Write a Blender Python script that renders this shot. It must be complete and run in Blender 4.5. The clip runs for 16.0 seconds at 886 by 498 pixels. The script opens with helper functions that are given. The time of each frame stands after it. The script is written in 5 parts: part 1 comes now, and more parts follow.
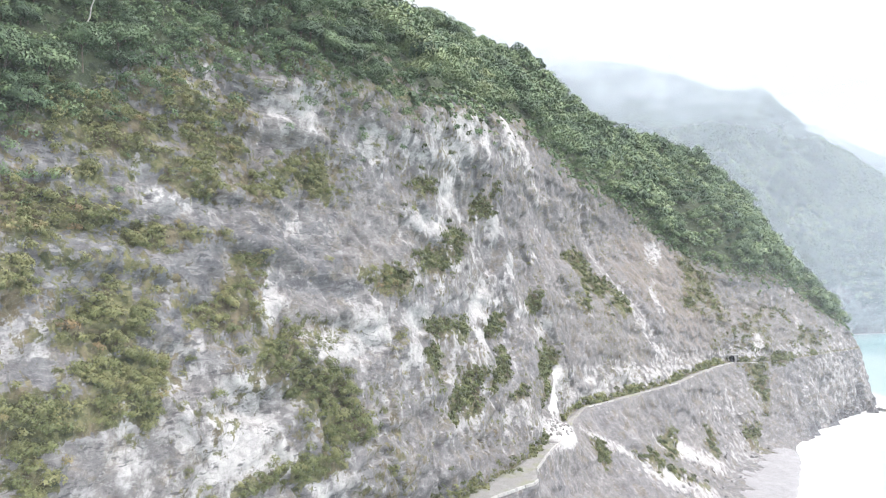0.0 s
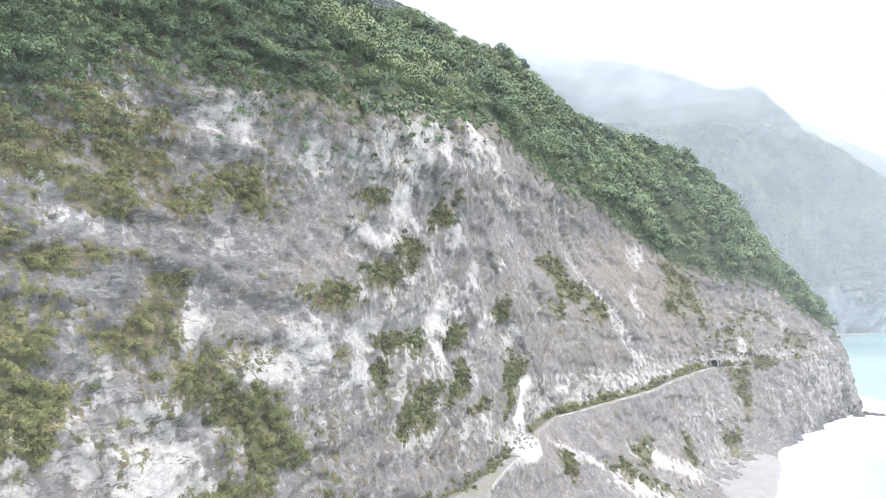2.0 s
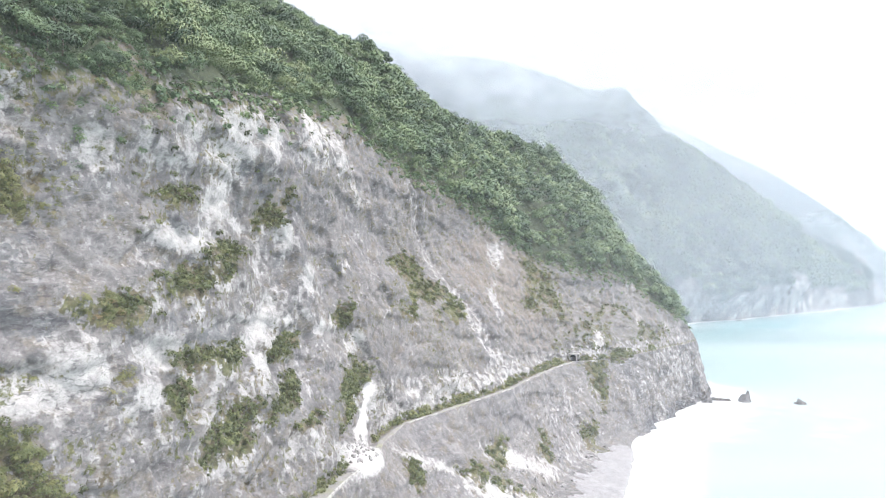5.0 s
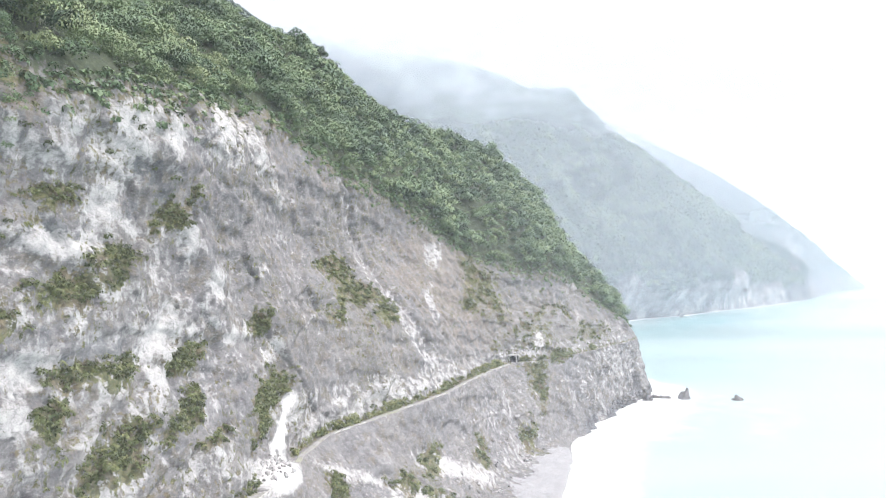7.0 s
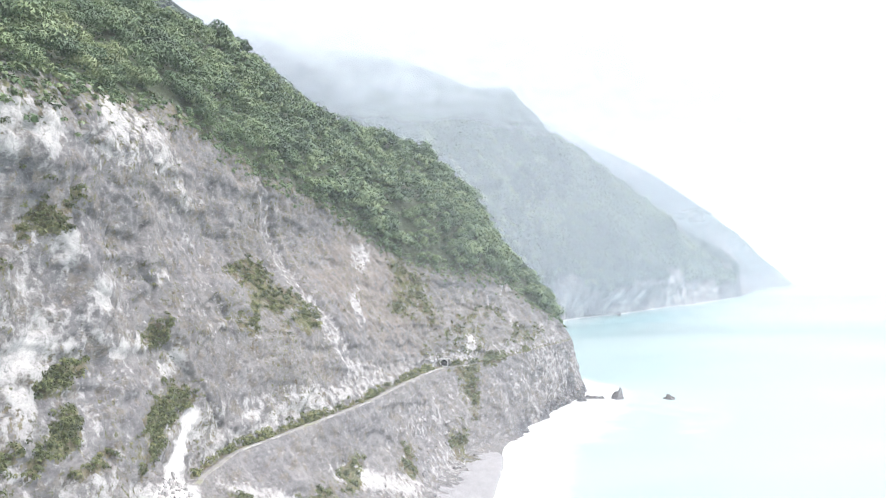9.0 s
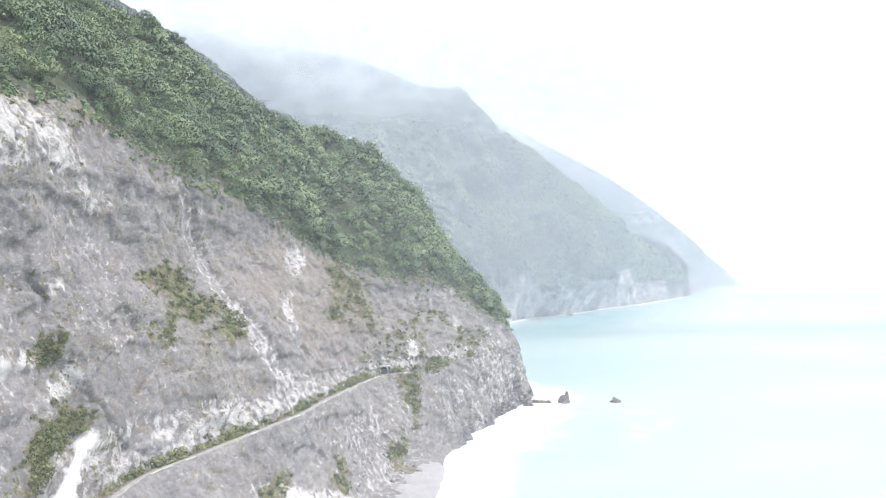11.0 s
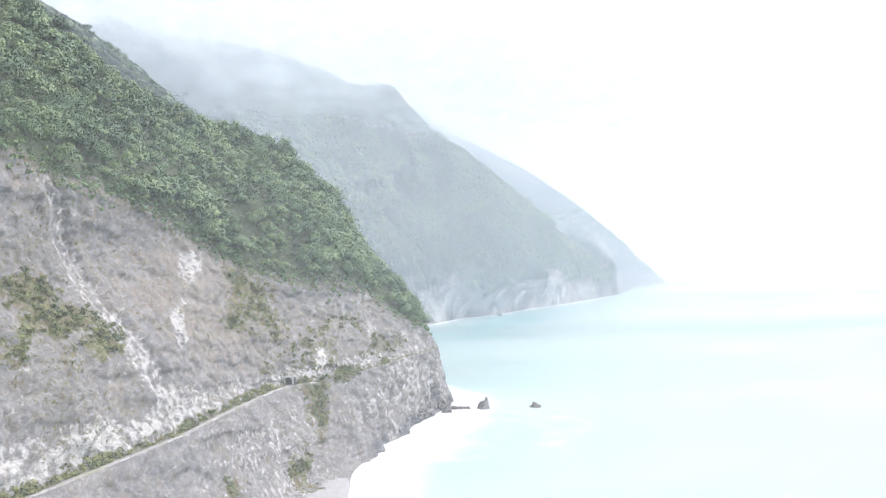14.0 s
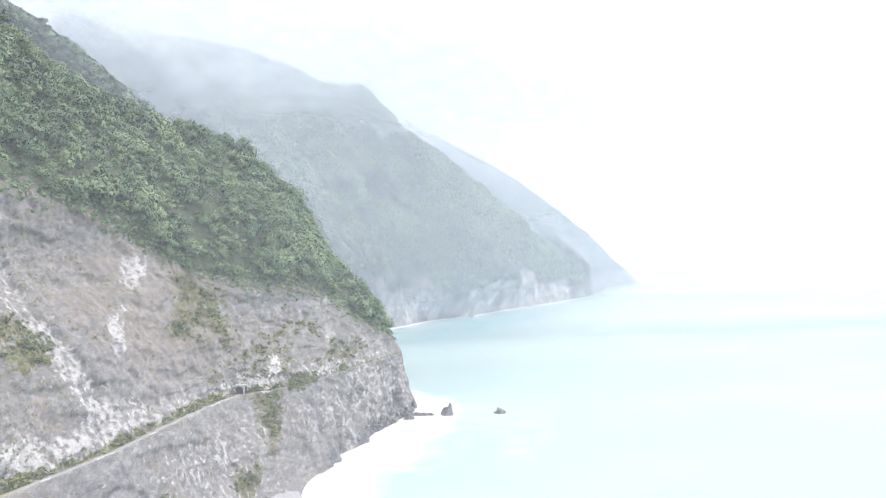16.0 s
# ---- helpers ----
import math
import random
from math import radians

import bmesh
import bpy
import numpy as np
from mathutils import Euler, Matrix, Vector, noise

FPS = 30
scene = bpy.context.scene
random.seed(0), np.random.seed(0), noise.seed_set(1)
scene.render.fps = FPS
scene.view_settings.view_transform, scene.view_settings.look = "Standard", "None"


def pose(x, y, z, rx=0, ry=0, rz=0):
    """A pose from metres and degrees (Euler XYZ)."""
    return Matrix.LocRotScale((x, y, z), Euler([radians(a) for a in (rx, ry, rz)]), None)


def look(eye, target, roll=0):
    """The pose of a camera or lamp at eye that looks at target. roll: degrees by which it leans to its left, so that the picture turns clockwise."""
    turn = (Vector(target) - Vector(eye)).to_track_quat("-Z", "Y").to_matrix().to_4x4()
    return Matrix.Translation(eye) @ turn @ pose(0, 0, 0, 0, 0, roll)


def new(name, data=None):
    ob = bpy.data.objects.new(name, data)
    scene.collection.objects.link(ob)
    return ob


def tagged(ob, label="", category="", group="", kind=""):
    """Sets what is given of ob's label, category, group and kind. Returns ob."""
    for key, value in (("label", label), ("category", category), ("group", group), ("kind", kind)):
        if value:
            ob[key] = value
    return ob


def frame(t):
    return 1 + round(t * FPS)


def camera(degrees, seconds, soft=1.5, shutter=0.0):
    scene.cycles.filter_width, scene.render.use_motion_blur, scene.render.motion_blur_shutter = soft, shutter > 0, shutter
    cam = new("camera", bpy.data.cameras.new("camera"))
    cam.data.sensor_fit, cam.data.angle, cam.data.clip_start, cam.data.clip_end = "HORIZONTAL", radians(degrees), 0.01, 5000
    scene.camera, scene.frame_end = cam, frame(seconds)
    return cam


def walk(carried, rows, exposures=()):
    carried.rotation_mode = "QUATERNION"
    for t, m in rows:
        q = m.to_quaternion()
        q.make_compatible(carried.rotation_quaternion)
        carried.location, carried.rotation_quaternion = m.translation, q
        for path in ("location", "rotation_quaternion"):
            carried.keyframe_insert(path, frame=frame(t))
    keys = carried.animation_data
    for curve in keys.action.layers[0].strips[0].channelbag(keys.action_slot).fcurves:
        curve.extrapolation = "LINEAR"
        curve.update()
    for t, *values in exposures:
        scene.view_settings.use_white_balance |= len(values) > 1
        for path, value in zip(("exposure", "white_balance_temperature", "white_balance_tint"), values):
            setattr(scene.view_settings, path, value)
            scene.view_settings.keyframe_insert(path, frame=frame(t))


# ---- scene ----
cam = camera(63.53, 16.0, 1.1)
# seconds, place in metres over the sea, turn to the right, upward tilt, lean
ROWS = [
    (0.0, -0.00, -0.00, 110.00, -0.00, 2.08, 1.21),
    (0.5, 3.45, 0.86, 111.60, -1.16, 2.03, 1.29),
    (1.0, 6.87, 2.03, 113.06, -1.46, 1.98, 1.33),
    (1.5, 10.10, 3.52, 114.09, -1.14, 1.93, 1.32),
    (2.0, 12.99, 5.37, 114.71, 0.13, 1.86, 1.27),
    (2.5, 15.83, 7.38, 115.20, 1.29, 1.80, 1.19),
    (3.0, 18.71, 9.37, 115.66, 2.47, 1.76, 1.10),
    (3.5, 21.46, 11.59, 116.17, 4.55, 1.69, 0.96),
    (4.0, 24.40, 13.94, 116.67, 6.79, 1.65, 0.80),
    (6.5, 38.54, 26.09, 118.58, 11.94, 1.56, 0.16),
    (7.0, 41.71, 28.79, 118.98, 13.35, 1.53, 0.04),
    (7.5, 44.86, 31.42, 119.43, 14.65, 1.50, -0.06),
    (8.0, 48.13, 33.93, 119.93, 15.74, 1.49, -0.14),
    (8.5, 51.50, 36.32, 120.41, 16.80, 1.48, -0.21),
    (9.0, 54.82, 38.71, 120.96, 17.81, 1.46, -0.27),
    (11.5, 73.20, 52.40, 124.30, 22.24, 1.41, -0.39),
    (12.0, 76.87, 54.42, 124.88, 23.15, 1.40, -0.38),
    (12.5, 80.46, 56.31, 125.50, 23.99, 1.38, -0.38),
    (13.0, 84.22, 58.14, 126.11, 24.83, 1.37, -0.39),
    (13.5, 88.13, 59.97, 126.67, 25.67, 1.33, -0.41),
    (14.0, 92.39, 61.94, 127.27, 26.47, 1.28, -0.42),
    (14.5, 97.16, 64.05, 128.17, 27.85, 1.25, -0.43),
    (15.0, 101.38, 65.86, 128.92, 28.17, 1.23, -0.42),
    (15.5, 105.37, 67.31, 129.48, 28.22, 1.24, -0.36),
    (16.0, 109.10, 68.57, 130.14, 28.31, 1.26, -0.29),
]
walk(cam, [(t, pose(x, y, z, 90 + pitch, 0, -yaw) @ pose(0, 0, 0, 0, 0, lean)) for t, x, y, z, yaw, pitch, lean in ROWS], [(0.0, 0.67), (7.0, 0.64), (16.0, 0.53)])

# ---- world, sun, haze-bright overcast sky ----
world = bpy.data.worlds.new("overcast_sky")
scene.world = world
world.use_nodes = True
wn, wl = world.node_tree.nodes, world.node_tree.links
wn.clear()
sky = wn.new("ShaderNodeTexSky")
sky.sky_type, sky.sun_disc = "NISHITA", False
SUN_ELEVATION, SUN_BEARING = 60.0, 95.0          # degrees; bearing is clockwise from the y axis
sky.sun_elevation, sky.sun_rotation = radians(SUN_ELEVATION), radians(SUN_BEARING)
sky.air_density, sky.dust_density = 1.0, 4.0
blue = wn.new("ShaderNodeBackground")
blue.inputs["Strength"].default_value = 0.05
wl.new(sky.outputs["Color"], blue.inputs["Color"])
cloud = wn.new("ShaderNodeBackground")
cloud.inputs["Color"].default_value = (0.985, 0.978, 1.0, 1)
cloud.inputs["Strength"].default_value = 1.1
both = wn.new("ShaderNodeAddShader")
wl.new(blue.outputs[0], both.inputs[0])
wl.new(cloud.outputs[0], both.inputs[1])
world_out = wn.new("ShaderNodeOutputWorld")
wl.new(both.outputs[0], world_out.inputs["Surface"])

lamp = bpy.data.lights.new("sun", "SUN")
lamp.energy, lamp.angle, lamp.color = 2.4, radians(12), (1.0, 0.95, 0.925)
sun = new("sun", lamp)
a, e = radians(SUN_BEARING), radians(SUN_ELEVATION)
sun.matrix_world = look((500 * math.sin(a) * math.cos(e), 500 * math.cos(a) * math.cos(e), 500 * math.sin(e)), (0, 0, 0))


# ---- numbers in bulk: noise, plan of the coast ----
def hashed(ix, iy, iz, seed):
    h = (ix * 374761393 + iy * 668265263 + iz * 2147483647 + seed * 1274126177) & 0xFFFFFFFF
    h = ((h ^ (h >> 13)) * 1274126177) & 0xFFFFFFFF
    h = ((h ^ (h >> 16)) * 2246822519) & 0xFFFFFFFF
    return ((h ^ (h >> 15)) & 0xFFFFFF) / float(0xFFFFFF)


def vnoise(x, y, z=0.0, seed=0):
    """Smooth value noise, 0 to 1."""
    x, y, z = np.broadcast_arrays(np.asarray(x, float), np.asarray(y, float), np.asarray(z, float))
    fx, fy, fz = np.floor(x), np.floor(y), np.floor(z)
    ix, iy, iz = fx.astype(np.int64), fy.astype(np.int64), fz.astype(np.int64)
    u, v, w = x - fx, y - fy, z - fz
    u, v, w = u * u * (3 - 2 * u), v * v * (3 - 2 * v), w * w * (3 - 2 * w)
    total = 0
    for dx in (0, 1):
        for dy in (0, 1):
            for dz in (0, 1):
                weight = (u if dx else 1 - u) * (v if dy else 1 - v) * (w if dz else 1 - w)
                total = total + weight * hashed(ix + dx, iy + dy, iz + dz, seed)
    return total


def fbm(x, y, z=0.0, octaves=4, seed=0):
    total, amp, size = 0.0, 1.0, 0.0
    for k in range(octaves):
        total = total + amp * vnoise(np.asarray(x) * 2**k, np.asarray(y) * 2**k, np.asarray(z) * 2**k, seed + 17 * k)
        size += amp
        amp *= 0.5
    return total / size


def ridged(x, y, z=0.0, octaves=3, seed=0):
    total, amp, size = 0.0, 1.0, 0.0
    for k in range(octaves):
        total = total + amp * (1 - np.abs(2 * vnoise(np.asarray(x) * 2**k, np.asarray(y) * 2**k, np.asarray(z) * 2**k, seed + 31 * k) - 1))
        size += amp
        amp *= 0.5
    return total / size


def facets(x, y, seed=0):
    """Broken, cell-like blocks: a random level for each cell, and how near its border is."""
    fx, fy = np.floor(x).astype(np.int64), np.floor(y).astype(np.int64)
    best = np.full(np.shape(x), 9.0)
    second = np.full(np.shape(x), 9.0)
    level = np.zeros(np.shape(x))
    for dx in (-1, 0, 1):
        for dy in (-1, 0, 1):
            cx, cy = fx + dx, fy + dy
            px, py = cx + hashed(cx, cy, 1, seed), cy + hashed(cx, cy, 2, seed)
            d = np.hypot(x - px, y - py)
            mine = hashed(cx, cy, 3, seed) + 0.5 * (hashed(cx, cy, 4, seed) - 0.5) * (x - px) + 0.7 * (hashed(cx, cy, 5, seed) - 0.5) * (y - py)
            closer = d < best
            second = np.where(closer, best, np.minimum(second, d))
            level = np.where(closer, mine, level)
            best = np.where(closer, d, best)
    return level, second - best


def step(a, b, v):
    t = np.clip((v - a) / (b - a), 0, 1)
    return t * t * (3 - 2 * t)


# the coast runs along s; n is measured inland from it
ALONG, INLAND = (0.606, 0.795), (-0.795, 0.606)


def spot(s, n, z):
    return np.stack(np.broadcast_arrays(ALONG[0] * s + INLAND[0] * n, ALONG[1] * s + INLAND[1] * n, z), -1)


def grid_mesh(name, points, smooth=True, hole=None):
    """A mesh over a grid of points, rows by columns by xyz; faces that touch a hole are left out."""
    rows, cols = points.shape[:2]
    me = bpy.data.meshes.new(name)
    k = np.arange(rows * cols).reshape(rows, cols)
    quads = np.stack([k[:-1, :-1], k[:-1, 1:], k[1:, 1:], k[1:, :-1]], -1).reshape(-1, 4)
    if hole is not None:
        quads = quads[~hole.reshape(-1)[quads].any(1)]
    me.vertices.add(rows * cols)
    me.vertices.foreach_set("co", points.reshape(-1).astype(np.float32))
    me.loops.add(quads.size)
    me.loops.foreach_set("vertex_index", quads.reshape(-1).astype(np.int32))
    me.polygons.add(len(quads))
    me.polygons.foreach_set("loop_start", np.arange(0, quads.size, 4, dtype=np.int32))
    me.polygons.foreach_set("use_smooth", np.full(len(quads), smooth))
    me.update(calc_edges=True)
    me.validate()
    return me


def leaf_mesh(name, leaves):
    """A mesh of loose leaf triangles, each given as its three corners and the way its spray faces: count by 4 by xyz."""
    count = len(leaves)
    me = bpy.data.meshes.new(name)
    me.vertices.add(count * 3)
    me.vertices.foreach_set("co", leaves[:, :3].reshape(-1).astype(np.float32))
    me.loops.add(count * 3)
    me.loops.foreach_set("vertex_index", np.arange(count * 3, dtype=np.int32))
    me.polygons.add(count)
    me.polygons.foreach_set("loop_start", np.arange(0, count * 3, 3, dtype=np.int32))
    me.polygons.foreach_set("use_smooth", np.ones(count, bool))
    me.update(calc_edges=True)
    facing = me.attributes.new("custom_normal", "FLOAT_VECTOR", "POINT")
    facing.data.foreach_set("vector", np.repeat(leaves[:, 3], 3, axis=0).reshape(-1).astype(np.float32))
    return me


def paint(me, name, values):
    layer = me.attributes.new(name, "FLOAT", "POINT")
    layer.data.foreach_set("value", np.asarray(values, np.float32).reshape(-1))


def part(name, data, material, parent=None, label=""):
    """Links a mesh, or a bmesh, as one object; under a thing where one is given."""
    if isinstance(data, bmesh.types.BMesh):
        me = bpy.data.meshes.new(name)
        data.to_mesh(me)
        data.free()
        data = me
    if material is not None and not data.materials:
        data.materials.append(material)
    ob = new(name, data)
    if parent is not None:
        ob.parent = parent
    return tagged(ob, label) if label else ob


# ---- materials ----
class Nodes:
    """Short hand for a material's node tree."""

    def __init__(self, name):
        self.material = bpy.data.materials.new(name)
        self.material.use_nodes = True
        self.tree = self.material.node_tree
        self.tree.nodes.clear()
        self.out = self.tree.nodes.new("ShaderNodeOutputMaterial")
        self.place = self.tree.nodes.new("ShaderNodeNewGeometry").outputs["Position"]

    def link(self, a, socket):
        if isinstance(a, bpy.types.NodeSocket):
            self.tree.links.new(a, socket)
        elif isinstance(a, (tuple, list)) and len(a) == 3 and socket.type == "RGBA":
            socket.default_value = (*a, 1)
        else:
            socket.default_value = a

    def stretch(self, scale, turn=0.0, vector=None):
        node = self.tree.nodes.new("ShaderNodeMapping")
        node.inputs["Scale"].default_value = scale
        node.inputs["Rotation"].default_value = (0, 0, radians(turn))
        self.link(vector or self.place, node.inputs["Vector"])
        return node.outputs[0]

    def slanted(self, vector):
        """Coordinates for strata that dip along the coast."""
        node = self.tree.nodes.new("ShaderNodeMapping")
        node.inputs["Rotation"].default_value = (radians(34), radians(-24), radians(37))
        node.inputs["Scale"].default_value = (0.3, 0.3, 1.5)
        self.link(vector, node.inputs["Vector"])
        return node.outputs[0]

    def noise(self, scale, detail=4.0, rough=0.55, vector=None, distortion=0.0):
        node = self.tree.nodes.new("ShaderNodeTexNoise")
        node.inputs["Scale"].default_value, node.inputs["Detail"].default_value = scale, detail
        node.inputs["Roughness"].default_value, node.inputs["Distortion"].default_value = rough, distortion
        self.link(vector or self.place, node.inputs["Vector"])
        return node.outputs["Fac"]

    def cells(self, scale, vector=None, output="Distance", feature="F1"):
        node = self.tree.nodes.new("ShaderNodeTexVoronoi")
        node.feature = feature
        node.inputs["Scale"].default_value = scale
        self.link(vector or self.place, node.inputs["Vector"])
        return node.outputs[output]

    def ramp(self, fac, *stops):
        node = self.tree.nodes.new("ShaderNodeValToRGB")
        points = node.color_ramp.elements
        while len(points) < len(stops):
            points.new(0.5)
        for point, (at, colour) in zip(points, stops):
            point.position = at
            point.color = (*colour, 1) if isinstance(colour, tuple) else (colour, colour, colour, 1)
        self.link(fac, node.inputs["Fac"])
        return node.outputs["Color"]

    def mix(self, fac, a, b, how="MIX"):
        node = self.tree.nodes.new("ShaderNodeMix")
        node.data_type, node.blend_type = "RGBA", how
        self.link(fac, node.inputs[0])
        self.link(a, node.inputs[6])
        self.link(b, node.inputs[7])
        return node.outputs[2]

    def sum(self, a, b, how="ADD", clamp=False):
        node = self.tree.nodes.new("ShaderNodeMath")
        node.operation, node.use_clamp = how, clamp
        self.link(a, node.inputs[0])
        self.link(b, node.inputs[1])
        return node.outputs[0]

    def attribute(self, name):
        node = self.tree.nodes.new("ShaderNodeAttribute")
        node.attribute_name = name
        return node.outputs["Fac"]

    def bump(self, height, distance, strength=1.0, normal=None):
        node = self.tree.nodes.new("ShaderNodeBump")
        node.inputs["Strength"].default_value, node.inputs["Distance"].default_value = strength, distance
        self.link(height, node.inputs["Height"])
        if normal:
            self.link(normal, node.inputs["Normal"])
        return node.outputs[0]

    def surface(self, colour, roughness=0.85, normal=None, specular=0.3, metallic=0.0):
        node = self.tree.nodes.new("ShaderNodeBsdfPrincipled")
        self.link(colour, node.inputs["Base Color"])
        self.link(roughness, node.inputs["Roughness"])
        node.inputs["Specular IOR Level"].default_value = specular
        node.inputs["Metallic"].default_value = metallic
        if normal:
            self.link(normal, node.inputs["Normal"])
        self.tree.links.new(node.outputs[0], self.out.inputs["Surface"])
        return self.material


def rock_material(name="limestone_cliff", grow=True):
    """Grey marble: mottled, chipped and cracked, with pale scars, dark stains, shade painted into pits, cracks and
    hollows, brown earth, and a skin of dry grass where veg is high.
    """
    k = Nodes(name)
    warp = k.tree.nodes.new("ShaderNodeTexNoise")
    warp.inputs["Scale"].default_value, warp.inputs["Detail"].default_value = 0.5, 2.0
    k.link(k.place, warp.inputs["Vector"])
    bend = k.tree.nodes.new("ShaderNodeMix")
    bend.data_type, bend.blend_type = "RGBA", "LINEAR_LIGHT"
    bend.inputs[0].default_value = 0.6
    k.link(k.place, bend.inputs[6])
    k.tree.links.new(warp.outputs["Color"], bend.inputs[7])
    bent = bend.outputs[2]
    tall = k.stretch((0.7, 0.7, 1.0))
    blocks = k.stretch((0.62, 0.62, 0.95), 0, bent)
    broad = k.cells(0.22, blocks, "Color")
    fine = k.cells(0.6, blocks, "Color")
    small = k.cells(1.5, blocks, "Color")
    grain = k.noise(1.7, 5, 0.7, tall)
    speck = k.noise(0.8, 5, 0.66, k.stretch((0.62, 0.62, 1.0), 20))
    mid = k.noise(0.25, 5, 0.62, k.stretch((0.7, 0.7, 0.85), 0, bent))
    large = k.noise(0.045, 5, 0.6, tall)
    strata = k.noise(0.45, 4, 0.6, k.slanted(bent))
    tone = k.sum(k.sum(k.sum(mid, 0.24, "MULTIPLY"), k.sum(grain, 0.32, "MULTIPLY")), k.sum(k.sum(large, 0.20, "MULTIPLY"), k.sum(strata, 0.10, "MULTIPLY")))
    tone = k.sum(tone, k.sum(k.sum(fine, 0.10, "MULTIPLY"), k.sum(k.sum(small, 0.09, "MULTIPLY"), k.sum(broad, 0.05, "MULTIPLY"))))
    body = k.ramp(tone, (0.40, (0.081, 0.080, 0.085)), (0.50, (0.133, 0.130, 0.136)), (0.57, (0.168, 0.164, 0.170)), (0.64, (0.217, 0.212, 0.217)), (0.74, (0.315, 0.309, 0.311)))
    wash = k.ramp(k.noise(0.028, 5, 0.6), (0.42, 0.0), (0.60, 0.5))
    body = k.mix(wash, body, k.ramp(tone, (0.44, (0.112, 0.106, 0.102)), (0.70, (0.277, 0.264, 0.255))))
    rust = k.ramp(k.noise(0.22, 6, 0.68, tall), (0.53, 0.0), (0.60, 0.55))
    body = k.mix(rust, body, k.ramp(grain, (0.35, (0.101, 0.086, 0.064)), (0.65, (0.225, 0.197, 0.158))))
    # chips of fresh stone, and dark flecks painted for small shadows
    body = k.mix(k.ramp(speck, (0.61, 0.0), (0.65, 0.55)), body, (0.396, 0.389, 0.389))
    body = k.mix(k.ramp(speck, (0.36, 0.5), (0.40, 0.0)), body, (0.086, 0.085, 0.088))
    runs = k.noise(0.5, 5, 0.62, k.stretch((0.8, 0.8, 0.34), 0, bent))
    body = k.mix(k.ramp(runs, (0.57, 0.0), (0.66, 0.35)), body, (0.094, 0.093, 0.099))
    edge = k.noise(0.40, 7, 0.68, k.stretch((0.65, 0.65, 0.85)))
    fresh = k.ramp(k.sum(k.sum(grain, 0.45, "MULTIPLY"), k.sum(k.sum(mid, 0.3, "MULTIPLY"), k.sum(speck, 0.25, "MULTIPLY"))), (0.40, (0.298, 0.293, 0.297)), (0.48, (0.393, 0.388, 0.386)), (0.58, (0.480, 0.473, 0.468)))
    ragged = k.sum(k.sum(k.sum(edge, 0.5, "SUBTRACT"), 2.6, "MULTIPLY"), k.sum(k.sum(runs, 0.5, "SUBTRACT"), -1.5, "MULTIPLY"))
    scar = k.ramp(k.sum(k.attribute("scar"), ragged), (0.30, 0.0), (0.48, 0.45), (0.76, 0.88))
    body = k.mix(scar, body, fresh)
    chalk = k.ramp(k.sum(k.sum(k.attribute("scar"), 0.5, "MULTIPLY"), k.sum(k.sum(edge, 0.5, "SUBTRACT"), 0.5, "MULTIPLY")), (0.52, 0.0), (0.70, 0.9))
    body = k.mix(chalk, body, k.ramp(grain, (0.4, (0.52, 0.512, 0.505)), (0.6, (0.66, 0.65, 0.64))))
    # crevices darkened in the colour, because bumps alone shade them too little
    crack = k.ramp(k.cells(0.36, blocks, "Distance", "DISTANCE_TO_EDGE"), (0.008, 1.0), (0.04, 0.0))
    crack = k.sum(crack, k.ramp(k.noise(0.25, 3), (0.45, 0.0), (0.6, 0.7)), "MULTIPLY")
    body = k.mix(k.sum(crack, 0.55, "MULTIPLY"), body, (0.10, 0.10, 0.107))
    if grow:
        # waterline damp, old dark rock and painted shade share this dark colour
        body = k.mix(k.ramp(k.sum(k.attribute("wet_and_shade"), k.sum(k.sum(edge, 0.5, "SUBTRACT"), 2.4, "MULTIPLY")), (0.40, 0.0), (0.52, 0.8)), body, k.ramp(tone, (0.44, (0.062, 0.065, 0.073)), (0.56, (0.115, 0.118, 0.128)), (0.68, (0.20, 0.203, 0.213))))
        ledge = k.noise(0.8, 5, 0.66, k.stretch((0.34, 0.34, 1.35), 0, bent))
        body = k.mix(k.sum(k.ramp(ledge, (0.575, 0.0), (0.62, 0.6)), k.attribute("bedded"), "MULTIPLY"), body, (0.30, 0.295, 0.30))
        body = k.mix(k.sum(k.ramp(ledge, (0.37, 0.75), (0.42, 0.0)), k.attribute("bedded"), "MULTIPLY"), body, (0.058, 0.059, 0.066))
        earth = k.ramp(k.sum(k.sum(grain, 0.5, "MULTIPLY"), k.sum(mid, 0.5, "MULTIPLY")), (0.36, (0.109, 0.100, 0.094)), (0.52, (0.191, 0.167, 0.150)), (0.66, (0.289, 0.261, 0.240)))
        body = k.mix(k.ramp(k.sum(k.attribute("soil"), k.sum(k.sum(edge, 0.5, "SUBTRACT"), 2.2, "MULTIPLY")), (0.40, 0.0), (0.62, 0.8)), body, earth)
        tuft = k.sum(k.sum(k.cells(1.1, tall, "Color"), 0.35, "MULTIPLY"), k.sum(k.noise(1.2, 4, 0.65), 0.65, "MULTIPLY"))
        grass = k.ramp(tuft, (0.32, (0.038, 0.046, 0.020)), (0.5, (0.092, 0.098, 0.042)), (0.68, (0.175, 0.170, 0.080)))
        grass = k.mix(k.ramp(k.noise(0.12, 6, 0.7), (0.46, 0.0), (0.58, 0.75)), grass, k.ramp(tuft, (0.35, (0.080, 0.063, 0.043)), (0.65, (0.185, 0.150, 0.105))))
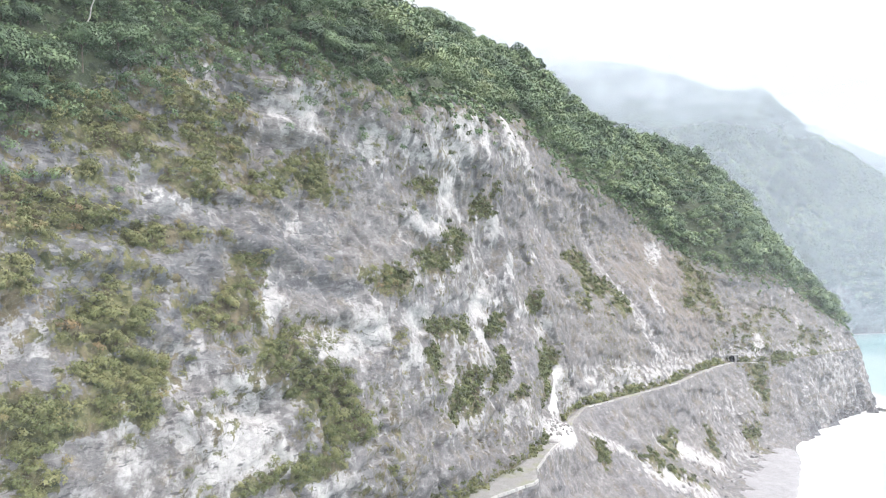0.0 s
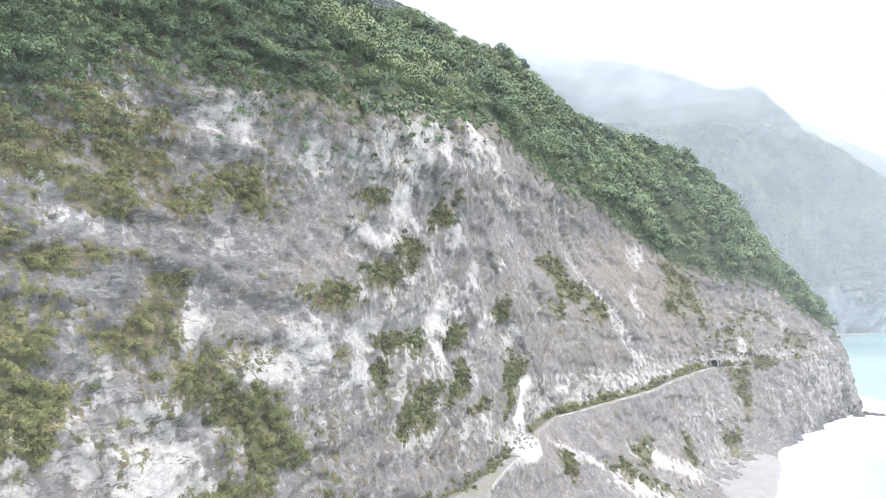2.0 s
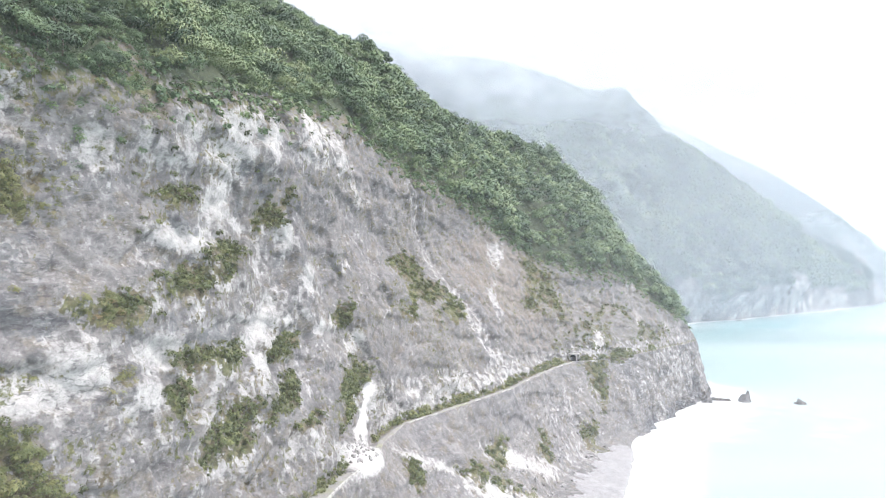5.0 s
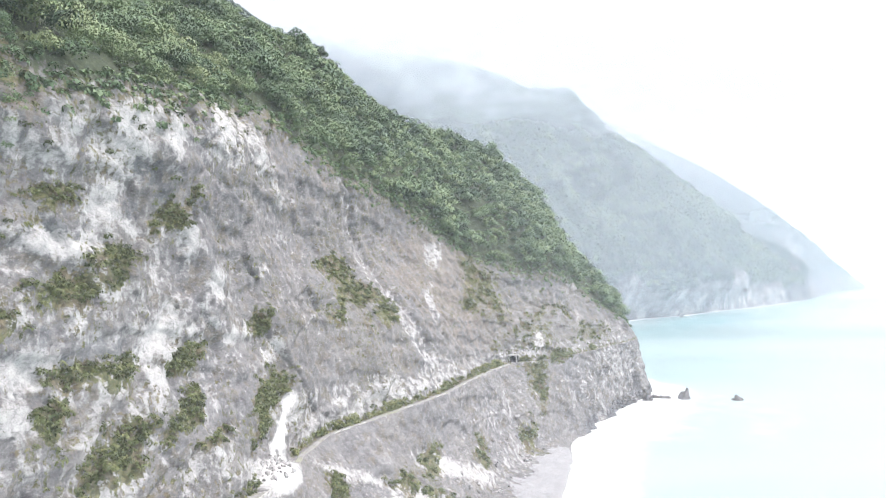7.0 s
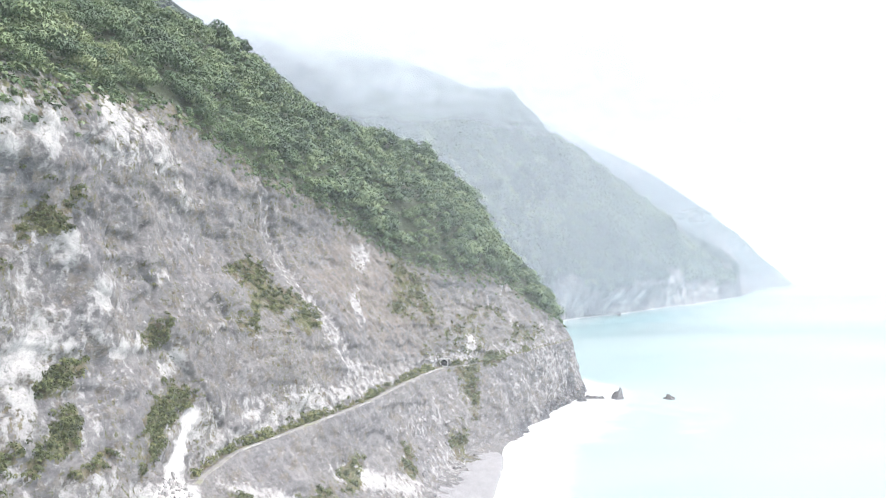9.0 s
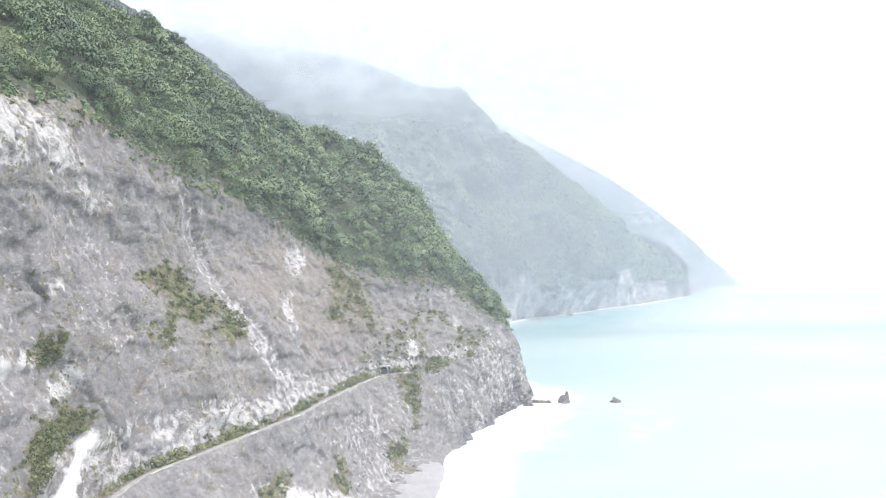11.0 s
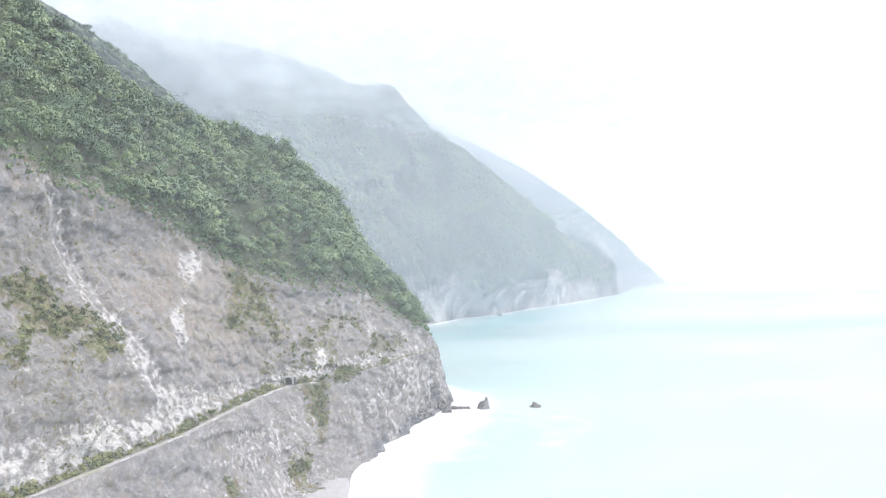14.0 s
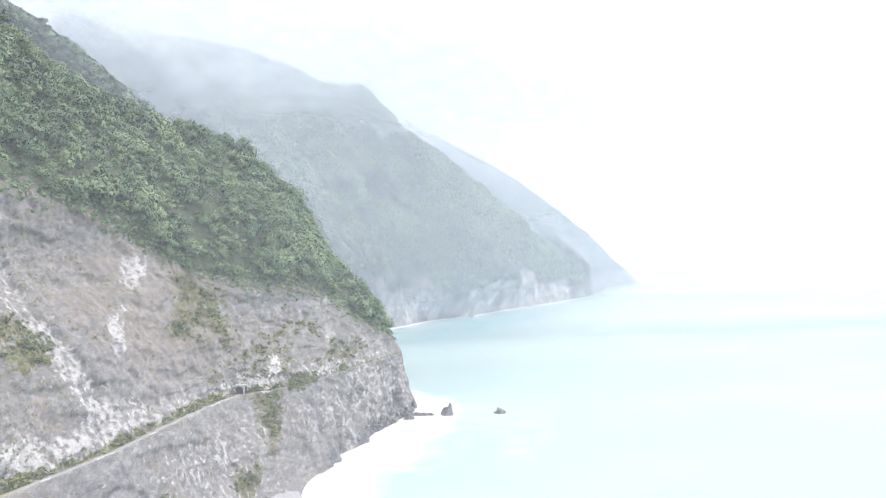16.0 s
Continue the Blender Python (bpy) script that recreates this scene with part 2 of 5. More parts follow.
        grass = k.mix(k.ramp(k.sum(k.attribute("wood"), k.sum(k.sum(tuft, 0.5, "SUBTRACT"), 1.6, "MULTIPLY")), (0.42, 0.0), (0.5, 1.0)), grass, k.ramp(tuft, (0.35, (0.022, 0.034, 0.018)), (0.65, (0.072, 0.092, 0.046))))
        cover = k.ramp(k.sum(k.attribute("veg"), k.sum(k.sum(k.noise(0.55, 7, 0.7), 0.5, "SUBTRACT"), 2.8, "MULTIPLY")), (0.42, 0.0), (0.54, 0.92))
        body = k.mix(cover, body, grass)
    normal = k.bump(k.sum(k.sum(mid, 1.0, "MULTIPLY"), k.sum(k.sum(fine, 0.3, "MULTIPLY"), k.sum(broad, 0.3, "MULTIPLY"))), 0.8, 0.6)
    return k.surface(body, 0.9, normal, 0.25)


def far_material(name="far_wooded_rock"):
    """Distant slopes: mottled woods, and streaked pale rock where veg is low."""
    k = Nodes(name)
    streak = k.noise(0.035, 8, 0.7, k.stretch((0.8, 0.8, 0.5)))
    blotch = k.noise(0.016, 7, 0.68)
    stone = k.ramp(k.sum(k.sum(streak, 0.6, "MULTIPLY"), k.sum(k.noise(0.15, 6, 0.75, k.stretch((1, 1, 0.5))), 0.4, "MULTIPLY")), (0.41, (0.105, 0.105, 0.11)), (0.50, (0.22, 0.215, 0.214)), (0.58, (0.40, 0.388, 0.378)))
    stone = k.mix(k.ramp(k.sum(k.attribute("scar"), k.sum(k.sum(streak, 0.5, "SUBTRACT"), 1.6, "MULTIPLY")), (0.40, 0.0), (0.62, 0.8)), stone, (0.50, 0.485, 0.465))
    wood = k.ramp(k.sum(k.sum(k.noise(0.11, 7, 0.75), 0.6, "MULTIPLY"), k.sum(blotch, 0.4, "MULTIPLY")), (0.40, (0.020, 0.034, 0.034)), (0.50, (0.052, 0.079, 0.060)), (0.60, (0.125, 0.142, 0.115)))
    wood = k.mix(k.ramp(k.noise(0.022, 8, 0.75, k.stretch((1, 1, 0.4))), (0.57, 0.0), (0.66, 0.3)), wood, (0.18, 0.175, 0.145))
    cover = k.ramp(k.sum(k.attribute("veg"), k.sum(k.sum(k.sum(blotch, 0.4, "MULTIPLY"), k.sum(streak, 0.6, "MULTIPLY")), 0.5, "SUBTRACT")), (0.42, 0.0), (0.56, 1.0))
    normal = k.bump(k.noise(0.09, 6, 0.7), 7.0, 0.9)
    return k.surface(k.mix(cover, stone, wood), 0.92, normal, 0.15)


def leaf_material(name, dark, mid, light, old):
    k = Nodes(name)
    geo = k.tree.nodes.new("ShaderNodeNewGeometry")
    info = k.tree.nodes.new("ShaderNodeObjectInfo")
    mixed = k.sum(k.sum(geo.outputs["Random Per Island"], 0.06, "MULTIPLY"), k.sum(k.sum(k.attribute("tint"), info.outputs["Random"], "ADD"), 0.40, "MULTIPLY"))
    colour = k.ramp(mixed, (0.12, dark), (0.46, mid), (0.82, light), (1.0, old))
    return k.surface(colour, 0.55, None, 0.3)


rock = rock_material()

# ---- the near cliff: foot, road ledge, face, wooded slope ----
# stations along the coast; per station the inland distance of the waterline, of the foot at 5 m and at 30 m
FOOT = [
    (-140, 60, 72, 90), (40, 60, 75, 95), (110, 62, 78, 98), (185, 70, 85, 100), (255, 80, 92, 112), (330, 84, 98, 124), (405, 80, 112, 131),
    (475, 91, 119, 135), (510, 99, 113, 128), (535, 105, 109, 122), (590, 100, 101, 109), (640, 96, 98, 103), (725, 85, 87, 89), (960, 80, 82, 84),
]
# the outer edge of the ledge that carries the road, and the ledge's width
LEDGE = [
    (-140, 90, 5), (60, 92, 5), (150, 101, 6), (176, 99, 13), (188, 106, 7), (205, 112, 5), (222, 117, 5.5), (245, 124, 6), (262, 132, 5), (290, 140, 4.5),
    (335, 138, 4.8), (396, 136, 5), (440, 140, 5), (487, 143, 4.6), (527, 142, 5), (549, 127, 2.4), (590, 116, 1.4), (640, 108, 0.9), (725, 92, 0.4), (960, 88, 0.4),
]
# the face: inland distance at 90, 130, 170, 220 and 285 m
FACE = [
    (-140, 92, 104, 122, 168, 200), (40, 100, 113, 134, 170, 205), (110, 108, 119, 127, 172, 208), (185, 128, 133, 139, 204, 262), (255, 146, 155, 160, 206, 288),
    (300, 151, 169, 177, 210, 308), (330, 155, 178, 186, 213, 318), (405, 160, 194, 199, 234, 306), (475, 164, 189, 201, 243, 290), (535, 157, 177, 198, 247, 300),
    (590, 144, 153, 181, 236, 298), (640, 130, 139, 172, 222, 287), (725, 115, 155, 182, 206, 256), (770, 117, 157, 184, 203, 250), (960, 117, 157, 184, 203, 250),
]
CREST = [(-140, 330), (40, 310), (185, 262), (254, 257), (275, 257), (300, 269), (336, 280), (389, 285), (445, 279), (480, 281), (514, 282), (540, 273), (567, 262), (620, 249), (670, 240), (725, 245), (760, 231), (820, 215), (960, 195)]
BROW = [
    (-140, 128), (40, 128), (51, 133), (59, 136), (69, 141), (74, 149), (82, 154), (106, 157), (119, 156), (152, 158), (180, 163), (213, 170), (266, 182), (304, 184),
    (346, 178), (383, 167), (427, 165), (472, 154), (506, 138), (526, 128), (568, 116), (614, 114), (650, 108), (666, 102), (694, 84), (746, 66), (960, 50),
]
ROAD_HEIGHT = 53.0


def along(table, s, column=1):
    """A column of a table of stations, smoothed, at s."""
    k = [row[0] for row in table]
    v = [row[column] for row in table]
    total = 0
    for shift, weight in ((-16, 1), (-8, 2), (0, 3), (8, 2), (16, 1)):
        total = total + weight * np.interp(np.asarray(s, float) + shift, k, v)
    return total / 9


def sharp(table, s, column=1):
    """A column of a table at s; the ledge's edge is broken and uneven."""
    wear = 1.3 * (fbm(np.atleast_1d(np.asarray(s, float)) / 7, 0.0, 0, 3, 44).reshape(np.shape(s)) - 0.5) if table is LEDGE and column == 1 else 0.0
    return np.interp(s, [row[0] for row in table], [row[column] for row in table]) + wear


def turn(s, start=742):
    """How the headland swings inland past its tip."""
    d = np.maximum(np.asarray(s, float) - start, 0)
    return 0.0034 * d**2 + 0.00005 * np.maximum(d - 25, 0) ** 3


def cliff_knots(s):
    """The profile at each s: knots of inland distance and height, from under water to behind the crest."""
    one = np.ones_like(s)
    crest = along(CREST, s)
    swing = turn(s)
    outer, width = sharp(LEDGE, s, 1), sharp(LEDGE, s, 2)
    top = (crest - 170) / 115
    knots = [
        (along(FOOT, s, 1) - 18, -7 * one), (along(FOOT, s, 1), 0.2 * one), (along(FOOT, s, 2), 5 * one), (along(FOOT, s, 3), 30 * one),
        (outer, (ROAD_HEIGHT - 0.3) * one), (outer + width, ROAD_HEIGHT * one),
        (along(FACE, s, 1), 90 * one), (along(FACE, s, 2), 130 * one), (along(FACE, s, 3), 170 * one),
        (along(FACE, s, 4), 170 + 50 * top), (along(FACE, s, 5), 170 + 112 * top),
        (along(FACE, s, 5) + 26, crest), (along(FACE, s, 5) + 70, crest - 12), (along(FACE, s, 5) + 260, crest - 130),
    ]
    return [(n + (swing if j < 3 else turn(s, 726)), z) for j, (n, z) in enumerate(knots)]


ROWS_PER_SPAN = [4, 16, 26, 30, 7, 52, 54, 50, 36, 28, 8, 6, 8]
ROAD_SPAN = 4


def cliff_grid(s):
    """Inland distance, height and the span's number, row by row; the profile runs smoothly through its knots, straight over the road."""
    knots = cliff_knots(s)
    ns, zs, spans = [], [], []
    for j, rows in enumerate(ROWS_PER_SPAN):
        a, b = knots[j], knots[j + 1]
        before = knots[max(j - 1, 0)]
        after = knots[min(j + 2, len(knots) - 1)]
        for i in range(rows):
            t = i / rows
            straight = [(1 - t) * a[q] + t * b[q] for q in (0, 1)]
            curved = [0.5 * ((2 * a[q]) + (b[q] - before[q]) * t + (2 * before[q] - 5 * a[q] + 4 * b[q] - after[q]) * t**2 + (3 * a[q] - before[q] - 3 * b[q] + after[q]) * t**3) for q in (0, 1)]
            use = 0.0 if j in (0, 1, 2, 3, 4, 5) else 1.0
            ns.append(straight[0] * (1 - use) + curved[0] * use)
            zs.append(straight[1] * (1 - use) + curved[1] * use)
            spans.append(j + t)
    ns.append(knots[-1][0])
    zs.append(knots[-1][1])
    spans.append(len(ROWS_PER_SPAN))
    return np.array(ns), np.array(zs), np.array(spans)


stations = np.concatenate([np.arange(-140, 30, 5.0), np.arange(30, 150, 0.6), np.arange(150, 300, 0.85), np.arange(300, 560, 1.3), np.arange(560, 800, 2.0), np.arange(800, 961, 8.0)])
cliff_n, cliff_z, cliff_v = cliff_grid(stations)
SS = np.broadcast_to(stations, cliff_n.shape)
VV = np.broadcast_to(cliff_v[:, None], cliff_n.shape)
brow = along(BROW, stations)
onroad = step(ROAD_SPAN - 0.35, ROAD_SPAN - 0.05, VV) * (1 - step(ROAD_SPAN + 1.0, ROAD_SPAN + 1.12, VV))
onroad = onroad * (1 - 0.9 * step(545, 562, SS))
onbeach = 1 - step(1.9, 2.5, VV)
head = step(532, 560, SS)
bare = (1 - onroad) * (1 - 0.9 * onbeach * (1 - head))
# buttresses and gullies, blocks, ledges
relief = 6.0 * (ridged(SS / 46 + cliff_z / 160, cliff_z / 130, 0, 3, 5) - 0.55) * step(5.0, 5.5, VV)
relief = relief + 1.1 * (fbm(SS / 13, cliff_z / 24, cliff_n / 30, 4, 9) - 0.5) * 2 + 0.6 * (ridged(SS / 6.0, cliff_z / 9, cliff_n / 40, 3, 12) - 0.5)
relief = relief + 11.0 * (fbm(SS / 26, cliff_z / 90, 0, 3, 37) - 0.5) * head * (1 - step(3.3, 3.9, VV)) + 4.0 * (ridged(SS / 8, cliff_z / 40, 0, 2, 38) - 0.6) * head * (1 - step(3.3, 3.9, VV))
shelf = vnoise(SS / 30, cliff_z / 5.5 + SS / 55 + 1.2 * fbm(SS / 12, cliff_z / 12, 0, 2, 22), 0, 21)
relief = relief + (1.2 + 0.5 * (1 - step(110, 170, SS))) * (step(0.38, 0.62, shelf) - 0.5)
relief = relief - 12.0 * np.exp(-(((SS - 712) / 7) ** 2) - ((cliff_z - 16) / 11) ** 2) - 4.0 * np.exp(-(((SS - 655) / 9) ** 2) - ((cliff_z - 6) / 6) ** 2)
ws, wz = SS + 3 * fbm(SS / 7, cliff_z / 7, 0, 3, 25), cliff_z + 3 * fbm(SS / 7, cliff_z / 7, 0, 3, 26)
for wide, tall, deep, seed in ((17, 22, 1.8, 27), (6.0, 7.5, 0.95, 28), (2.7, 3.2, 0.45, 29)):
    level, border = facets(ws / wide, wz / tall, seed)
    relief = relief + deep * (level - 0.5) - 0.35 * deep * (1 - step(0.0, 0.16, border))
relief = relief + 0.25 * (fbm(SS / 2.4, cliff_z / 2.8, 0, 2, 33) - 0.5) * 2
gully = np.interp(cliff_z, [58, 68, 80, 90, 103, 120, 135, 150, 172], [407, 403, 397, 395, 392, 391, 388, 385, 374]) + 3 * (fbm(cliff_z / 9, 0.0 * SS, 0, 3, 35) - 0.5)
across = SS - gully
# ribs and runnels that run down beside the gully
ribs = np.exp(-(((SS - 385) / 75) ** 4)) * step(60, 78, cliff_z)
relief = relief + ribs * (3.6 * (ridged(across / 19, cliff_z / 150, 0, 2, 46) - 0.55) + 1.5 * (ridged(across / 6.5, cliff_z / 60, 0, 2, 47) - 0.55))
relief = relief * (1 - 0.6 * np.exp(-((across / 5.5) ** 2)) * step(68, 84, cliff_z) * (1 - step(160, 176, cliff_z)))
relief = relief - (1.3 * np.exp(-((across / 5.0) ** 2)) + 2.2 * np.exp(-(((across - 6.0) / 1.2) ** 2)) - 2.6 * np.exp(-(((across - 11) / 5) ** 2))) * step(68, 84, cliff_z) * (1 - step(160, 176, cliff_z))
wooded = step(-6, 10, cliff_z - brow + 7 * (fbm(SS / 22, cliff_z / 22, 0, 3, 40) - 0.5) * 2)
shift = relief * bare * (0.35 + 0.65 * (1 - wooded))
cliff_n = cliff_n - shift
cliff_z = cliff_z + 0.18 * shift * step(2.2, 3, VV)
# the rockfall that buries the road
heap = np.exp(-(((SS - 236) / 11) ** 2)) * step(3.6, 4.3, VV) * (1 - step(5.0, 5.25, VV))
cliff_z = cliff_z + 3.2 * heap * (0.6 + 0.8 * fbm(SS / 3, VV * 6, 0, 3, 50))
CLIFF = spot(SS, cliff_n, cliff_z)

# patches: along, height, half length, half height, lean (metres along per metre down), strength
SCARS_BUTTRESS = [
    (72, 83, 19.7, 10, -0.2, 0.5), (78, 80, 8.8, 6, -0.4, 1.1), (88, 76, 3.9, 2.4, 0, 1.1), (66, 92, 5.4, 1, -1.9, 0.95), (81, 88, 3.3, 3.5, 0, 0.9), (56, 88, 1.4, 2.4, 0, 0.75), (70, 97, 6.1, 0.9, 0.1, 0.7), (56, 82, 4.8, 3.1, -0.3, 0.5), (116, 96, 14.4, 2.6, 0.2, 1), (122, 100, 8.3, 3.4, 0, 0.8), (108, 94, 7.9, 1.5, -1.2, 1), (90, 103, 2.6, 2.1, -0.3, 1), (92, 108, 5, 1.1, -0.2, 0.7), (146, 99, 8, 3.8, -0.1, 0.9), (136, 90, 5.9, 4, -0.6, 0.85),
]
SCARS_LEFT = [
    (72, 122, 7.1, 1, 0.5, 1), (45, 125, 2.1, 1.3, -0.2, 0.95), (52, 125, 4.8, 1.9, -0.2, 0.55), (66, 130, 0.8, 4.6, -0.1, 0.75), (75, 127, 0.8, 2.3, -0.3, 0.75), (109, 148, 3.8, 4.8, -0.1, 0.9), (102, 144, 2, 5, 0.1, 0.6), (78, 144, 5.8, 2.5, -0.2, 0.55), (80, 150, 5.3, 1.2, -0.1, 0.5), (132, 141, 4.5, 5.9, 0, 0.65), (107, 119, 7.8, 3.1, -0.3, 0.55), (45, 102, 3.8, 2.2, -0.2, 0.55), (46, 97, 2.2, 1.6, -0.3, 0.5), (40, 98, 1.1, 0.8, -0.3, 0.85), (101, 69, 5.6, 3.4, 0.3, 0.7),
]
SCARS_HIGH = [
    (188, 158, 11.8, 6.4, -0.4, 1.05), (182, 148, 12.6, 5.7, 0.3, 1), (206, 158, 4.7, 7.3, -0.4, 1), (178, 139, 8.7, 4.7, 0.3, 0.85), (175, 133, 8.1, 3.4, -0.1, 0.9), (162, 125, 14, 3.1, -0.1, 1.05), (189, 130, 6.2, 1.7, -0.2, 0.75), (212, 126, 4.5, 4.2, 0, 0.85), (156, 145, 7.3, 3.5, 0.4, 0.7), (146, 145, 2.8, 6.2, 0.2, 0.6), (160, 152, 6.2, 3.1, 0, 0.62), (249, 171, 15, 11.2, -1.2, 0.9), (279, 164, 16.5, 4.5, -0.4, 0.9), (246, 159, 9.1, 3.7, -0.2, 0.7),
]
SCARS_MIDDLE = [
    (195, 100, 6.6, 6, -0.3, 1.1), (188, 91, 5.4, 3.2, -0.5, 1), (210, 99, 5.2, 2.8, 0, 0.75), (176, 113, 6, 2, -0.7, 0.9), (161, 106, 2.7, 2, -0.1, 0.85), (148, 102, 2.9, 5.3, 0.1, 0.85), (141, 90, 3.5, 3.1, -0.4, 0.95), (144, 109, 1.4, 1.6, 0.1, 0.75), (263, 90, 4.6, 3.4, -0.3, 0.95), (239, 97, 11.7, 2.1, -0.2, 0.75), (227, 113, 7.5, 4.4, -0.2, 0.7), (221, 103, 5.1, 3, 0, 0.6), (296, 151, 12.3, 5.1, -0.3, 0.62), (173, 99, 54.9, 29.1, -0.3, 0.36), (200, 65, 14.8, 4.5, -0.5, 0.5),
]
SCARS_FAR = [
    (481, 126, 8.1, 9.8, -0.6, 0.95), (446, 98, 10.2, 7.9, -1.4, 0.95), (472, 101, 1.9, 9.9, -0.4, 0.6), (554, 64, 4.8, 10.1, -1.1, 1.05), (599, 97, 26.6, 9.9, -0.3, 0.55), (644, 105, 14.9, 9.9, -0.5, 0.6), (633, 76, 10.1, 4.9, -1.2, 0.75), (319, 58, 12.8, 2.4, -0.5, 0.75), (362, 58, 19.1, 4.5, -0.6, 0.8), (400, 59, 15.4, 4.2, -0.7, 0.8), (342, 65, 7.8, 3.4, -0.3, 0.6), (502, 58, 22.4, 3.4, -0.7, 0.7), (661, 28, 12.6, 13, -0.8, 0.45),
]
SCARS_CUT = [
    (269, 68, 21.5, 3.9, 0, 0.85), (311, 65, 12.5, 3.5, -0.9, 0.8), (348, 62, 18.5, 6.9, -0.3, 1), (381, 61, 15.3, 4.5, -1.1, 1), (428, 60, 16.9, 2.5, -1, 0.8), (260, 88, 6.9, 2.2, -0.5, 0.85), (276, 168, 17, 7, -0.6, 0.9), (272, 175, 4.3, 8.3, -1.1, 0.9), (487, 129, 4.9, 9.3, -0.5, 1), (445, 99, 10.3, 7.4, -1.4, 1), (301, 148, 9.9, 2.1, -0.5, 0.6), (265, 117, 7, 1.6, -0.3, 0.65), (298, 130, 23.7, 9.6, -0.5, 0.24), (292, 102, 21, 8.5, -0.7, 0.24),
]
SCARS_LOW = [
    (222, 58, 12, 6, 0.0, 0.6), (430, 61, 20, 6, 0.0, 0.55), (473, 60, 26, 5, 0.0, 0.6), (610, 58, 40, 4, 0.0, 0.55), (165, 70, 10, 3, 0.0, 0.7), (700, 40, 14, 8, 0, 0.5),
    (600, 25, 30, 8, 0.3, 0.42), (470, 30, 60, 14, 0.3, 0.36), (570, 30, 40, 18, 0.3, 0.34), (690, 62, 20, 14, 0, 0.5), (672, 36, 44, 26, 0.2, 0.58),
]
# talus cones under the road: broad pale runs of rubble
TALUS = [(364, 24, 10, 9, 2.1, 1.4), (320, 22, 11, 7, 2.1, 1.4), (392, 13, 16, 6, 2.4, 1.1), (345, 12, 14, 6, 2.0, 1.0), (300, 34, 4, 8, 2.0, 1.1), (455, 9, 44, 5, 0.0, 0.6), (275, 44, 5, 6, 1.5, 0.8)]
GREENS_LEDGE = [
    (101, 87, 7.7, 4, 0.9, 0.98), (105, 79, 8.4, 4.3, 0.8, 0.98), (89, 93, 6.5, 2.3, -0.3, 0.85), (98, 72, 7.6, 2.6, 0, 0.8), (82, 73, 7.4, 1.2, -0.1, 0.7), (43, 89, 5.6, 4.1, 0, 0.98), (42, 82, 2.2, 2.2, -0.2, 0.95), (52, 89, 3.5, 2.5, -0.1, 0.95), (59, 89, 2.5, 3.1, -0.2, 0.85), (59, 94, 8.4, 2.8, -0.4, 0.95), (56, 102, 6.6, 3.6, -0.2, 0.95),
]
GREENS_LEFT = [
    (83, 104, 4.2, 5.7, -0.2, 0.92), (86, 111, 4.6, 2.5, 0, 0.75), (78, 101, 6, 2.7, -0.4, 0.8), (133, 109, 10.1, 2.6, 0.2, 0.92), (109, 130, 10.2, 3.3, 0.8, 0.85), (110, 135, 5.4, 2.2, 0.2, 0.8), (93, 127, 7.6, 2.5, -0.7, 0.62), (51, 118, 8.4, 2.4, 0.4, 0.92), (57, 125, 1.7, 0.8, 0.1, 0.85), (70, 116, 9.5, 1, -0.2, 0.72), (66, 114, 5, 1.1, -0.4, 0.72), (78, 116, 5, 1.1, 0.4, 0.62),
]
GREENS_HIGH = [
    (58, 134, 14, 6, 0, 0.85), (78, 142, 11, 5, 0, 0.62), (75, 128, 12, 4, 0.3, 0.75), (46, 118, 8, 5, 0, 0.8),     (84, 135, 8.2, 3.6, 0.2, 0.95), (66, 133, 6.4, 2.7, -0.3, 0.7), (91, 142, 6.7, 3.3, -0.3, 0.7), (113, 154, 9.8, 0.8, 0.7, 0.55), (42, 109, 2.8, 2.3, -0.1, 0.95), (49, 111, 4.9, 1, 0.4, 0.65), (132, 94, 4.5, 3.9, -0.6, 0.5), (172, 118, 12.4, 4.4, -0.6, 0.7), (170, 79, 9.3, 5.2, -0.7, 0.75), (200, 93, 7.9, 2, -0.2, 0.85), (120, 139, 4.9, 7.6, 0, 0.45),
]
GREENS_MIDDLE = [
    (158, 135, 8.4, 2.9, -0.4, 0.78), (158, 113, 9.7, 3.6, 0.1, 0.92), (180, 121, 7.1, 2.6, -0.3, 0.98), (169, 116, 8.9, 3, -0.1, 0.8), (207, 134, 6.5, 3.2, -0.1, 0.88), (216, 140, 3.2, 4.4, -0.6, 0.75), (199, 130, 4.1, 2.5, -0.3, 0.7), (161, 95, 9.9, 2, -0.5, 0.85), (175, 93, 6.2, 2.4, -0.7, 0.9), (150, 88, 4.6, 2.4, -0.4, 1),
]
GREENS_LOW = [
    (165, 75, 10.6, 4.3, -0.4, 0.98), (174, 80, 7.2, 3.7, -0.2, 0.88), (199, 81, 6.8, 4.3, -0.5, 0.85), (187, 77, 4.8, 2, -0.5, 0.75), (206, 72, 8.5, 1.1, -2, 0.88), (240, 72, 10.3, 6.8, -1, 0.98), (256, 78, 8.2, 4.2, -0.8, 0.88), (207, 94, 8.4, 1.6, -1.1, 0.95), (255, 101, 1.2, 3.9, -0.1, 0.75), (348, 120, 17.5, 3.1, -0.5, 0.8), (358, 107, 22.7, 5.9, -0.8, 0.9), (377, 95, 16.6, 4.6, -1, 0.95), (324, 100, 12.2, 5.7, -0.2, 0.6),
]
